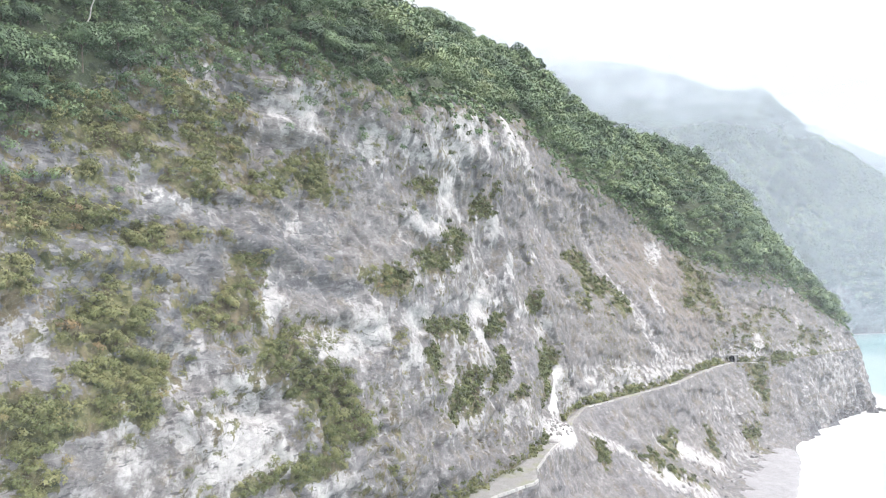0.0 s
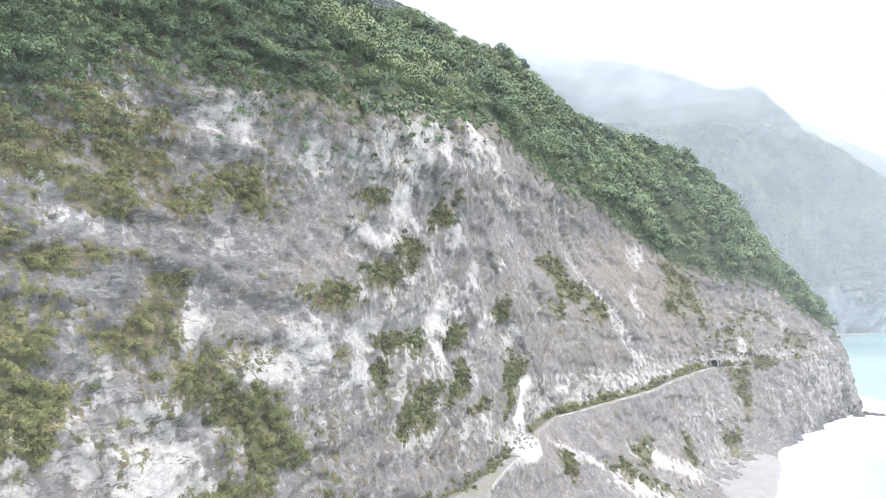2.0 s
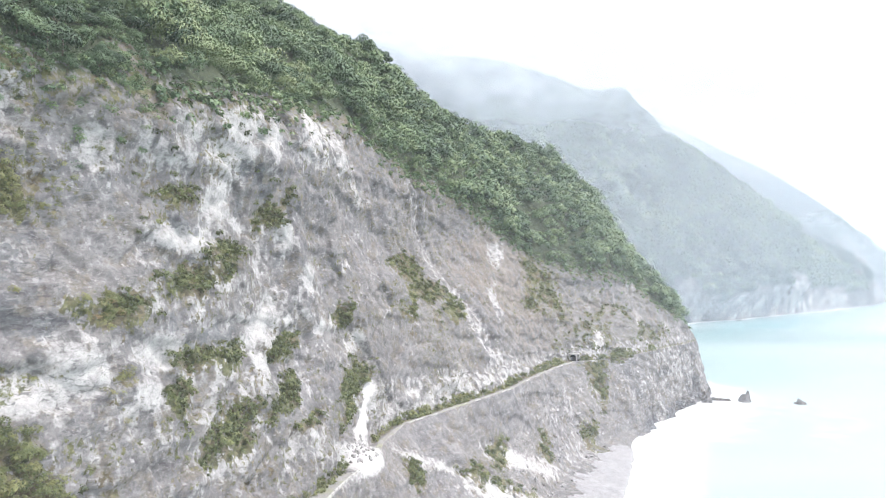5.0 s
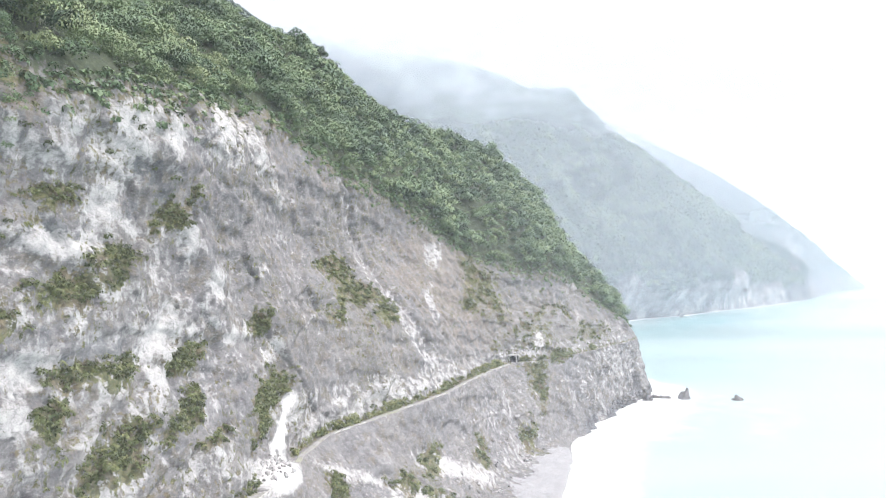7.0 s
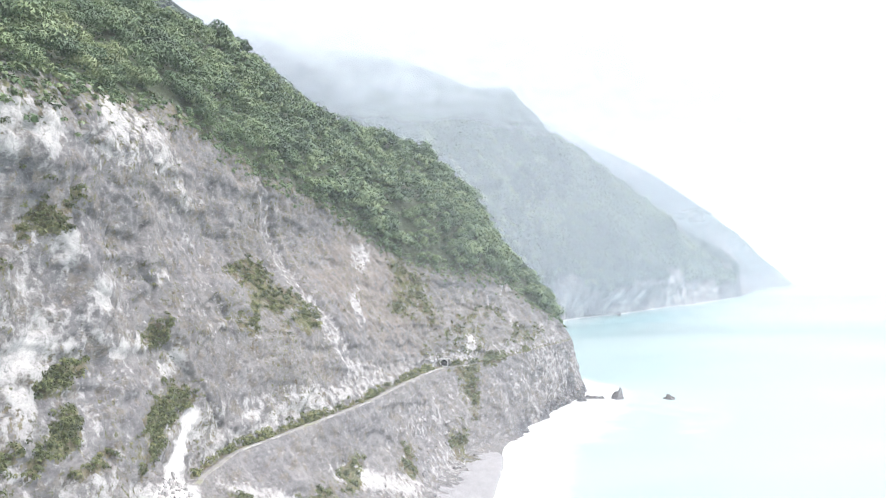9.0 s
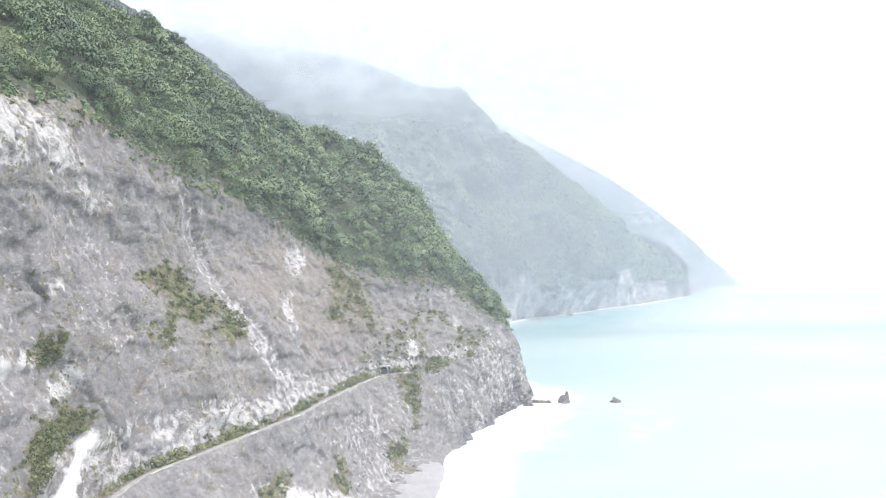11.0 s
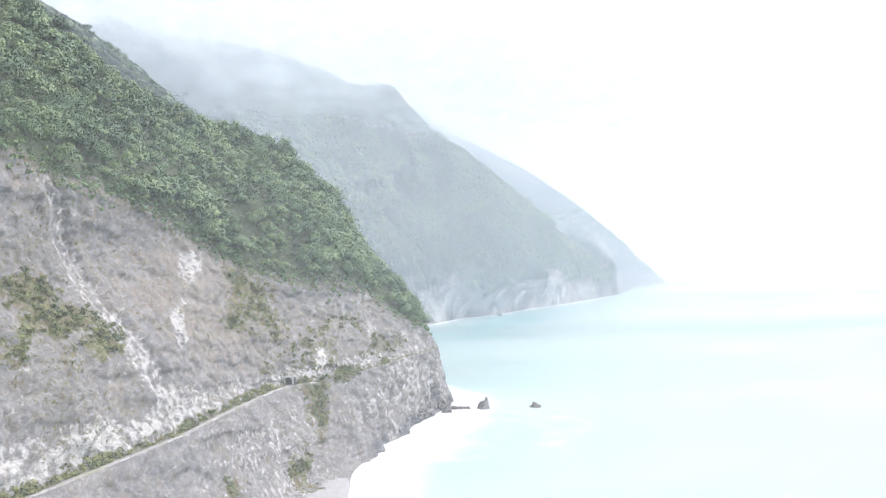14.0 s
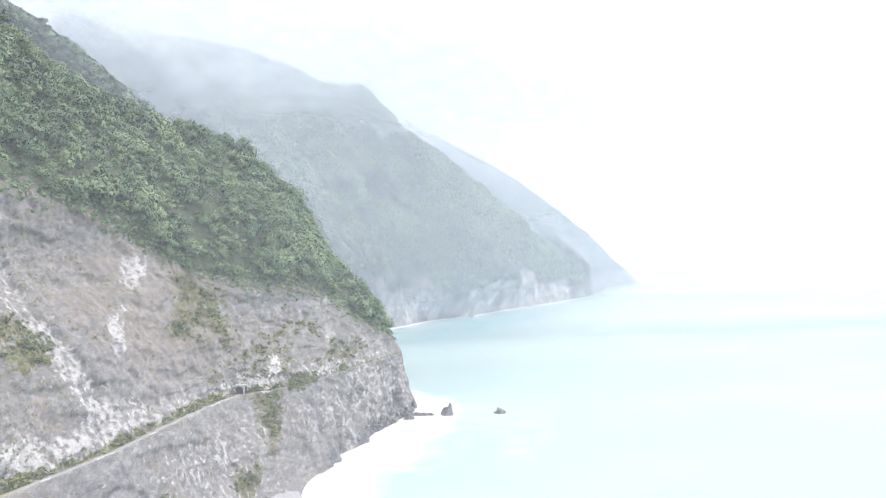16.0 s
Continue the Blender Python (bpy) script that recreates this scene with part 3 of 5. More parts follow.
GREENS_FAR = [
    (510, 102, 17.4, 13.8, -0.9, 0.72), (343, 120, 5.7, 2.8, -1, 0.8), (536, 38, 6.5, 14.5, -0.9, 0.85), (492, 12, 8.2, 7.7, -1.1, 0.8), (421, 21, 7.7, 2.9, -0.8, 0.7), (584, 84, 16.4, 3.1, -1.3, 0.6), (584, 55, 11.2, 1.8, -1.2, 0.7), (517, 66, 12.7, 4, -0.5, 0.5), (554, 64, 28.2, 15.9, -1, 0.42),
]
GREENS_BAND = [
    (335, 121, 13.9, 2.6, -1.3, 0.85), (346, 116, 13.1, 3.7, 0, 0.9), (358, 107, 16.5, 4.9, -1.1, 0.9), (375, 97, 14.5, 5.2, -1.1, 1), (330, 104, 11.2, 5.2, -0.8, 0.6), (351, 94, 10.7, 4.5, -0.8, 0.6), (258, 78, 12.4, 4.3, -0.3, 0.9), (255, 100, 5.1, 3.4, -0.6, 0.85), (519, 116, 13.9, 12.6, -0.7, 0.8), (526, 103, 17, 13.7, -0.7, 0.65), (537, 43, 9.1, 13.6, -0.9, 0.85), (418, 24, 7.4, 5, -1.4, 0.8), (559, 74, 28.6, 3.6, -1.7, 0.6), (578, 56, 13.7, 2.1, -0.6, 0.8),
]
GREENS_FOOT = [
    (340, 18, 7, 6, 2.4, 0.85), (642, 66, 46, 10, 0.0, 0.55), (351, 30, 12, 5, -1.6, 0.8), (411, 19, 9, 5, 0.0, 0.7), (316, 30, 13, 4, 0.0, 0.75), (266, 43, 6, 5, 0.0, 0.8), (530, 92, 24, 10, 0.0, 0.55), (610, 85, 24, 8, 0, 0.5),
]
GREENS = GREENS_LEDGE + GREENS_LEFT + GREENS_HIGH + GREENS_MIDDLE + GREENS_LOW + GREENS_FAR + GREENS_BAND + GREENS_FOOT
# old dark rock between the scars, and painted shade of overhangs and hollows
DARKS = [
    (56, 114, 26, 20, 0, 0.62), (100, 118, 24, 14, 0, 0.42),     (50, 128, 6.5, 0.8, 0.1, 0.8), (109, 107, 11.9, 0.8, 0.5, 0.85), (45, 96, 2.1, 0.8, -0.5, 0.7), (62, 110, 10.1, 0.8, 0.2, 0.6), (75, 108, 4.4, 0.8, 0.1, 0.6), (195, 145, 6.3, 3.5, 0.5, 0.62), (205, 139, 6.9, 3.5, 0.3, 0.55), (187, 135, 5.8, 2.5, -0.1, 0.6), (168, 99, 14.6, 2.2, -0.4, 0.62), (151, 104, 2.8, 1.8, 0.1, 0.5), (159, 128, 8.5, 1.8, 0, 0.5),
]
SOIL = [(146, 160, 5, 10, 0.3, 0.95), (506, 112, 30, 22, 0.0, 0.66), (530, 84, 22, 14, 0.0, 0.55), (590, 92, 40, 16, 0.0, 0.5), (480, 104, 70, 44, 0.3, 0.66), (640, 76, 50, 12, 0.0, 0.45), (550, 36, 24, 14, 0.0, 0.42), (440, 140, 12, 8, 0, 0.45), (300, 172, 20, 6, 0, 0.45), (350, 163, 18, 6, 0, 0.45), (372, 72, 14, 8, 0.0, 0.5)]


def patches(table, s, z, runs=0.0, wander=1.0):
    """How strongly the patches of a table show at each place, ragged at two scales; runs breaks them into downward streaks."""
    wander = wander * (0.22 + 0.78 * step(130, 420, s))
    ws = s + wander * (7 * (fbm(s / 16, z / 16, 0, 4, 71) - 0.5) * 2 + 2.2 * (fbm(s / 4, z / 5, 0, 3, 73) - 0.5) * 2)
    wz = z + wander * (6 * (fbm(s / 16, z / 16, 0, 4, 72) - 0.5) * 2 + 2.2 * (fbm(s / 4, z / 5, 0, 3, 74) - 0.5) * 2)
    total = np.zeros_like(s)
    for at, height, length, tall, lean, strength in table:
        dz = wz - height
        d = ((ws - at + lean * dz) / (length + 1.0)) ** 2 + (dz / (tall + 1.0)) ** 2
        total = np.maximum(total, strength * np.exp(-0.75 * d**1.3))
    grain = fbm(s / 3.2, z / (2.2 + 2 * runs), 0, 4, 75) - 0.5
    broad = fbm(s / 9, z / (7 + 4 * runs), 0, 3, 76) - 0.5
    return np.clip(total + (0.8 * grain + 0.5 * broad) * step(0.08, 0.4, total), 0, 1.5)


scar = np.maximum(patches(SCARS_BUTTRESS + SCARS_LEFT + SCARS_HIGH + SCARS_MIDDLE + SCARS_FAR + SCARS_CUT + SCARS_LOW, SS, cliff_z, 0.6), patches(TALUS, SS, cliff_z, 0.5, 0.4))
# pale runnels down the foot of the headland
scar = np.maximum(scar, 0.5 * step(0.42, 0.66, fbm(SS / 5, cliff_z / 30, 0, 4, 78)) * step(560, 600, SS) * (1 - step(40, 52, cliff_z)))
soil = patches(SOIL, SS, cliff_z)
wooded = wooded * (1 - (patches(SOIL[:1], SS, cliff_z) > 0.35))
veg = np.maximum(patches(GREENS, SS, cliff_z), wooded)
veg = np.maximum(veg, 0.6 * step(ROAD_SPAN + 0.55, ROAD_SPAN + 0.8, VV) * (1 - step(ROAD_SPAN + 1.0, ROAD_SPAN + 1.1, VV)) * (np.abs(SS - 240) > 16))
# thin grass grows on ledges all over the near face
thin = step(0.4, 0.62, fbm(SS / 17, cliff_z / 12, 0, 4, 77)) * step(5.05, 5.2, VV)
veg = np.maximum(veg, thin * (0.31 + 0.12 * (1 - step(100, 190, SS)) - 0.04 * step(300, 420, SS)))
# and the slope just under the woods
fringe = np.exp(-np.maximum(brow - cliff_z, 0) / 9.0)
veg = np.maximum(veg, 0.52 * fringe * step(5.3, 5.6, VV))
# the slide track down the long gully, and the white chute of the rockfall above the road
rubble = fbm(SS / 2.0, cliff_z / 5.0, 0, 4, 79) - 0.5
scree = np.interp(cliff_z, [58, 104, 116, 150], [0.62, 0.60, 0.42, 0.30]) * np.exp(-((across / np.interp(cliff_z, [58, 70, 90, 105, 150], [12.0, 9.0, 8.0, 10.0, 10.0])) ** 4)) * (1 - step(165, 178, cliff_z)) * step(56, 60, cliff_z)
path_z, path_s, path_w = [48, 53, 57, 60, 69, 76], [240, 235, 239, 248, 262, 268], [8, 14, 11, 6.5, 5, 4]
chute = 2.0 * np.exp(-(((SS - np.interp(cliff_z, path_z, path_s)) / np.interp(cliff_z, path_z, path_w)) ** 4)) * step(48, 52, cliff_z) * (1 - step(70, 76, cliff_z))
scree = np.maximum(scree + 0.4 * rubble * (scree > 0.12), chute + 0.3 * rubble * (chute > 0.2))
scar = np.maximum(scar * (1 - 0.28 * step(235, 290, SS)), np.where(chute > 0.2, scree, 0.82 * scree))
# freshly cut rock just above the road
cut = step(0.30, 0.5, fbm(SS / 20, 0.0 * SS, 0, 3, 84)) * (1 - step(58, 68, cliff_z + 9 * (fbm(SS / 5, cliff_z / 9, 0, 3, 85) - 0.5))) * (VV > 4.95) * step(250, 275, SS) * (1 - step(600, 660, SS))
scar = np.maximum(scar, cut * (0.48 + 0.35 * rubble))
soil = soil * (1 - 0.8 * cut) * (1 - 0.85 * step(0.4, 0.7, scar))
veg = veg * (1 - step(0.25, 0.5, scree))
soil = soil * (1 - step(0.25, 0.5, scree))
# the mouth of the tunnel is cut out of the rock
TUNNEL = (531.0, 144.6)
open_mouth = (np.abs(SS - 538) < 9) & (np.abs(cliff_n - TUNNEL[1]) < 2.6) & (cliff_z > ROAD_HEIGHT - 0.6) & (cliff_z < ROAD_HEIGHT + 4.6)
beach_rows = int(np.searchsorted(cliff_v, 2.0))


wet_and_shade = (1 - step(3, 11, cliff_z + 5 * (fbm(SS / 12, cliff_z / 6, 0, 3, 57) - 0.5))) * step(540, 580, SS) * step(0.38, 0.6, fbm(SS / 22, 0.0 * SS, 0, 3, 56))
wet_and_shade = np.maximum(wet_and_shade, patches(DARKS, SS, cliff_z, 0.3))
bedded = 0.25 + 0.75 * (1 - step(95, 170, SS + 12 * (fbm(SS / 20, cliff_z / 20, 0, 2, 55) - 0.5)))
# the headland's notch, darkened in the colour for the shadow inside it
wet_and_shade = np.maximum(wet_and_shade, np.exp(-(((SS - 712) / 6) ** 2) - ((cliff_z - 13) / 9) ** 2))


def sheet(name, first, last, material, label, category, hole):
    me = grid_mesh(name, CLIFF[first:last + 1], hole=hole[first:last + 1])
    paint(me, "scar", scar[first:last + 1])
    paint(me, "veg", veg[first:last + 1])
    paint(me, "soil", soil[first:last + 1])
    paint(me, "wet_and_shade", wet_and_shade[first:last + 1])
    paint(me, "wood", wooded[first:last + 1])
    paint(me, "bedded", bedded[first:last + 1])
    return tagged(part(name, me, material), label, category, kind="structure")


k = Nodes("grey_beach_shingle")
sand_tone = k.ramp(k.noise(0.25, 6, 0.65), (0.3, (0.24, 0.238, 0.25)), (0.55, (0.30, 0.298, 0.31)), (0.75, (0.38, 0.376, 0.382)))
sand_tone = k.mix(k.ramp(k.noise(0.05, 4), (0.45, 0.0), (0.6, 0.6)), sand_tone, (0.26, 0.258, 0.27))
sand = k.surface(sand_tone, 0.85, k.bump(k.noise(1.4, 5, 0.7), 0.5, 0.6), 0.3)
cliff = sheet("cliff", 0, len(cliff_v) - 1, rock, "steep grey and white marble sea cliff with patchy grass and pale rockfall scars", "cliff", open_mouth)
# the shingle lies over the rock's foot and runs out under it, unevenly
lie = 0.5 + 1.2 * (fbm(SS / 9, VV * 5, 0, 3, 58) - 0.5) - 3.0 * step(1.45, 2.15, VV + 0.9 * (fbm(SS / 11, VV, 0, 3, 59) - 0.5)) - 3.0 * (1 - step(250, 285, SS)) - 3.0 * step(500, 545, SS)
CLIFF_BARE = CLIFF.copy()
CLIFF[..., 2] += lie
beach = sheet("beach", 0, beach_rows + 4, sand, "narrow beach of pale grey shingle at the foot of the cliff", "beach", ~((SS > 237) & (SS < 556)))
CLIFF = CLIFF_BARE

# ---- sea ----
k = Nodes("milky_turquoise_sea")
tone = k.ramp(k.noise(0.0028, 4, 0.5, k.stretch((1, 2.2, 1), 40)), (0.36, (0.290, 0.385, 0.390)), (0.50, (0.305, 0.408, 0.414)), (0.66, (0.350, 0.428, 0.433)))
tone = k.mix(k.sum(k.attribute("shoal"), 0.55, "MULTIPLY"), tone, (0.13, 0.35, 0.38))
foam = k.ramp(k.sum(k.attribute("foam"), k.sum(k.noise(0.05, 7, 0.7), 0.5, "SUBTRACT")), (0.25, 0.0), (0.85, 1.0))
tone = k.mix(foam, tone, (0.62, 0.64, 0.64))
sea_material = k.surface(tone, 0.35, k.bump(k.noise(0.12, 6, 0.6), 0.5, 0.35), 0.35)

# ---- far mountains ----

canopies = []


def far_mountain(name, label, foot, ridge, material, cols, rows, rough, seed, bare=1.0):
    """A coast range lofted from its waterline up over sea cliffs and wooded flanks to its ridge, and down behind."""
    u = np.linspace(0, 1, cols)
    fu = np.linspace(0, 1, len(foot))
    ru = np.linspace(0, 1, len(ridge))
    f = np.stack([np.interp(u, fu, [p[q] for p in foot]) for q in (0, 1)], -1)
    r = np.stack([np.interp(u, ru, [p[q] for p in ridge]) for q in (0, 1, 2)], -1)
    v = np.linspace(0, 1, rows)
    points = np.zeros((rows + 6, cols, 3))
    for i, t in enumerate(v):
        up = max(t - 0.12, 0) / 0.88
        rise = t / 0.12 * 0.2 if t < 0.12 else 0.2 + 0.8 * up**0.92
        go = t / 0.12 * 0.05 if t < 0.12 else 0.05 + 0.95 * up
        points[i, :, :2] = f * (1 - go) + r[:, :2] * go
        points[i, :, 2] = -4 + (r[:, 2] + 4) * rise
    for i in range(6):
        points[rows + i] = r + np.array([-0.5, 0.85, 0]) * 60 * (i + 1) + np.array([0, 0, -35.0]) * (i + 1)
    x, y, z = points[..., 0], points[..., 1], points[..., 2]
    across = (u * 1500)[None, :]
    bent = across + 60 * (fbm(across / 200, z / 200, 0, 3, seed + 2) - 0.5)
    drop = rough * (ridged(bent / 210 + z / 700, z / 900, 0, 3, seed) - 0.55) * 2.6 + 0.55 * rough * (ridged(bent / 62 - z / 500, z / 420, 0, 3, seed + 1) - 0.55) * 2 + 0.35 * rough * (fbm(x / 60, y / 60, z / 60, 4, seed + 3) - 0.5) * 2
    drop = drop * step(0, 60, z) * (1 - 0.75 * step(0.8, 1.0, np.linspace(0, 1.1, rows + 6)[:, None]))
    points[..., 0] += drop * 0.7
    points[..., 1] -= drop * 0.7
    points[..., 2] += 0.3 * drop + 6 * (fbm(x / 14, y / 14, z / 14, 3, seed + 8) - 0.5) * step(40, 90, z)
    me = grid_mesh(name, points)
    n = fbm(x / 130, y / 130, z / 130, 4, seed + 5)
    rocky = np.maximum(1 - step(45, 125, z + 120 * (n - 0.5) + 90 * (fbm(across / 45, z / 160, 0, 4, seed + 7) - 0.5)), 0.6 * step(0.56, 0.64, fbm(across / 70 + z / 260, z / 190, 0, 5, seed + 6)) * step(0.45, 0.62, fbm(across / 400, z / 500, 0, 2, seed + 11)))
    rocky = rocky * bare
    paint(me, "scar", 0.5 * bare * rocky * step(0.42, 0.62, fbm(across / 24, z / 50, 0, 4, seed + 9)))
    paint(me, "veg", 1 - rocky)
    canopies.append((points, rocky))
    return tagged(part(name, me, material), label, "mountain", kind="structure")


far_rock = far_material()
far_mountain("far_mountain", "hazy wooded coastal mountain with pale sea cliffs at its foot",
             [(540, 1290), (755, 1444), (871, 1552), (1023, 1628), (1256, 1801), (1474, 1934), (1980, 2321)],
             [(120, 2150, 800), (363, 2153, 770), (559, 2069, 735), (752, 2015, 650), (876, 2002, 654), (929, 2024, 598), (1055, 2055, 547), (1195, 2096, 502), (1357, 2119, 393), (1499, 2146, 294), (1629, 2178, 228), (1801, 2236, 136), (1960, 2300, 8)],
             far_rock, 380, 170, 62, 101)
far_mountain("far_headland", "pale distant headland sloping down into the sea", 
             [(1500, 2300), (2066, 2389), (2735, 3043), (3400, 3530)],
             [(1100, 3000, 900), (1480, 3070, 833), (1810, 3127, 716), (2132, 3167, 610), (2391, 3231, 506), (2634, 3299, 400), (2973, 3409, 232), (3417, 3546, 20)],
             far_rock, 160, 70, 24, 131)
far_mountain("middle_ridge", "steep wooded ridge behind the cliff, half in mist",
             [(330, 1000), (420, 1020), (520, 1080)],
             [(-260, 1110, 620), (-120, 1090, 560), (2, 1063, 480), (47, 1067, 450), (82, 1068, 435), (112, 1069, 412), (150, 1068, 382), (180, 1066, 356), (237, 1060, 286), (330, 1040, 190), (420, 1060, 100)],
             far_rock, 140, 80, 16, 151, 0.0)

# surf and pale shingle along the far shore
k = Nodes("surf_line")
surf = k.surface(k.ramp(k.noise(0.02, 5, 0.6), (0.4, (0.62, 0.64, 0.64)), (0.6, (0.80, 0.82, 0.82))), 0.7, k.bump(k.noise(0.3, 4), 0.4, 0.5), 0.2)
line = canopies[0][0][2]
reach = (7 + 16 * fbm(np.arange(len(line)) / 9.0, np.zeros(len(line)), 0, 3, 66))[:, None]
away = np.array([0.72, -0.69])
edge = np.concatenate([line[:, :2] - away * 16, np.full((len(line), 1), 1.2)], 1)
lip = np.concatenate([line[:, :2] + away * reach, np.full((len(line), 1), 0.12)], 1)
tagged(part("surf", grid_mesh("surf", np.stack([lip, edge])), surf), "white surf and pale shingle along the distant shore", "surf", kind="structure")

# sea sheet, with foam along the near shore
xs = np.concatenate([np.linspace(-900, 150, 20), np.linspace(160, 760, 110), np.linspace(780, 5200, 70)])
ys = np.concatenate([np.linspace(-2500, 60, 20), np.linspace(70, 900, 140), np.linspace(920, 5200, 80)])
X, Y = np.meshgrid(xs, ys)
S, N = ALONG[0] * X + ALONG[1] * Y, INLAND[0] * X + INLAND[1] * Y
shore = along(FOOT, S, 1) + turn(S)
off = shore - N
foam = 0.85 * (1 - step(12, 60, off + 26 * (fbm(S / 40, off / 25, 0, 3, 61) - 0.5))) + 0.3 * step(0.5, 0.7, fbm(S / 160, off / 60, 0, 4, 62)) * (1 - step(300, 700, off))
# milky water carried out past the headland
foam = np.maximum(foam, 0.26 * np.exp(-(((X - 640) / 420) ** 2) - ((Y - 880) / 330) ** 2) + 0.25 * (fbm(X / 120, Y / 50, 0, 3, 63) - 0.5) * (off < 900))
sea_me = grid_mesh("sea", np.stack([X, Y, np.zeros_like(X)], -1))
paint(sea_me, "foam", np.clip(foam, 0, 1))
bay = np.exp(-((((X - 1000) * 0.75 + (Y - 1480) * 0.66) / 420) ** 2) - (((X - 1000) * -0.66 + (Y - 1480) * 0.75) / 75) ** 2)
paint(sea_me, "shoal", np.clip(bay * 1.3 * fbm(X / 160, Y / 70, 0, 4, 64) * 1.6, 0, 1))
tagged(part("sea", sea_me, sea_material), "calm milky turquoise sea with white surf along the rocks", "sea", kind="structure")


def rough_rock(name, at, size, seed, material, label, lean=0.0):
    bm = bmesh.new()
    bmesh.ops.create_icosphere(bm, subdivisions=4, radius=1)
    for v in bm.verts:
        p = v.co.copy()
        d = 0.75 + 0.5 * (noise.fractal(p * 1.3 + Vector((seed, 0, 0)), 1.0, 2.0, 4) + 0.4) - 0.16 * abs(noise.noise(p * 4 + Vector((0, seed, 0))))
        top = max(p.z, 0)
        v.co = Vector((p.x * d * size[0] * (1 - 0.45 * top) + lean * size[2] * top, p.y * d * size[1] * (1 - 0.45 * top), p.z * d * size[2]))
    ob = part(name, bm, material)
    ob.location = at
    return tagged(ob, label, "rock")


wet_rock = rock_material("wet_sea_rock", grow=False)
rough_rock("sea_stack", (407, 616, 0), (5.5, 5, 9.5), 3.1, wet_rock, "pointed grey rock standing in the surf", 0.4)
for i, (x, y, wide, tall) in enumerate([(376, 630, 7, 5), (383, 627, 6, 4), (390, 625, 5, 3), (394, 622, 4, 2.5), (371, 617, 5, 5)]):
    rough_rock("shore_rock", (x, y, -0.6), (wide, wide * 0.8, tall), 11.0 + i * 3, wet_rock, "low grey rock off the tip of the headland")
for i, (x, y) in enumerate([(1700, 1880), (1765, 1905), (1010, 1590)]):
    rough_rock("reef_rock", (x, y, -1), (9, 6, 5), 31.0 + i * 3, wet_rock, "small dark reef rock off the distant shore")
rough_rock("sea_rock", (450, 600, -1), (6, 5, 5), 7.7, wet_rock, "low dark rock awash in the sea")

# ---- haze and low cloud: thin veils of mist out over the water ----


def mist_veil(name, label, line, top, thin, low, high, seed, base=0.0, along_line=None):
    """A hanging sheet of mist along a line in plan. thin: its share of cover below; it closes to full cloud between the heights low and high."""
    k = Nodes(name)
    split = k.tree.nodes.new("ShaderNodeSeparateXYZ")
    k.link(k.place, split.inputs[0])
    wisp = k.noise(0.0055, 7, 0.62, k.stretch((1, 1, 1.7)))
    lift = k.sum(split.outputs["Z"], k.sum(k.sum(wisp, 0.5, "SUBTRACT"), 300.0, "MULTIPLY"))
    close = k.sum(k.sum(lift, low, "SUBTRACT"), 1.0 / (high - low), "MULTIPLY", True)
    close = k.sum(close, 1.8, "POWER")
    foot = k.sum(k.sum(split.outputs["Z"], base, "SUBTRACT"), 1 / 45.0, "MULTIPLY", True)
    body = k.sum(k.sum(wisp, 0.14, "MULTIPLY"), 0.93)
    cover = k.sum(k.sum(body, k.attribute("veil_share"), "MULTIPLY"), foot, "MULTIPLY")
    cover = k.sum(cover, k.sum(close, k.sum(1.0, cover, "SUBTRACT"), "MULTIPLY"), "ADD", True)
    clear = k.tree.nodes.new("ShaderNodeBsdfTransparent")
    front = k.tree.nodes.new("ShaderNodeBsdfDiffuse")
    back = k.tree.nodes.new("ShaderNodeBsdfTranslucent")
    white_air = k.mix(close, (0.85, 0.905, 1.0), (0.985, 0.99, 1.0))       # thin air scatters blue, cloud white
    for node in (front, back):
        k.link(white_air, node.inputs["Color"])
    white, veil = k.tree.nodes.new("ShaderNodeMixShader"), k.tree.nodes.new("ShaderNodeMixShader")
    k.tree.links.new(front.outputs[0], white.inputs[1])
    k.tree.links.new(back.outputs[0], white.inputs[2])
    k.link(cover, veil.inputs[0])
    k.tree.links.new(clear.outputs[0], veil.inputs[1])
    k.tree.links.new(white.outputs[0], veil.inputs[2])
    k.tree.links.new(veil.outputs[0], k.out.inputs["Surface"])
    u = np.linspace(0, 1, 60)
    at = np.linspace(0, 1, len(line))
    x, y = np.interp(u, at, [p[0] for p in line]), np.interp(u, at, [p[1] for p in line])
    heights = np.linspace(base, top, 24)
    points = np.stack([np.broadcast_to(x, (24, 60)), np.broadcast_to(y, (24, 60)), np.broadcast_to(heights[:, None], (24, 60))], -1).copy()
    if base >= 0:
        points[..., 1] += 50 * (fbm(points[..., 0] / 300, points[..., 2] / 300, 0, 2, seed) - 0.5)
    me = grid_mesh(name, points)
    paint(me, "veil_share", np.broadcast_to(np.interp(u, *along_line) if along_line else thin + 0 * u, (24, 60)))
    ob = part(name, me, k.material)
    return tagged(ob, label, "mist", kind="stuff")


def ring(along_reach, inland_reach):
    return [tuple(float(q) for q in spot(60 + along_reach * math.sin(a), -25 + inland_reach * math.cos(a), 0.0)[:2]) for a in np.linspace(0, 2 * math.pi, 40)]


TURN = [0, 0.055, 0.125, 0.19, 0.25, 0.36, 0.5, 1]
mist_veil("air_haze", "faint damp haze in the air off the cliff", ring(230, 78), 700, 0.05, 2000, 3000, 2, -2.0, (TURN, [0.03, 0.035, 0.06, 0.09, 0.105, 0.105, 0.06, 0.03]))
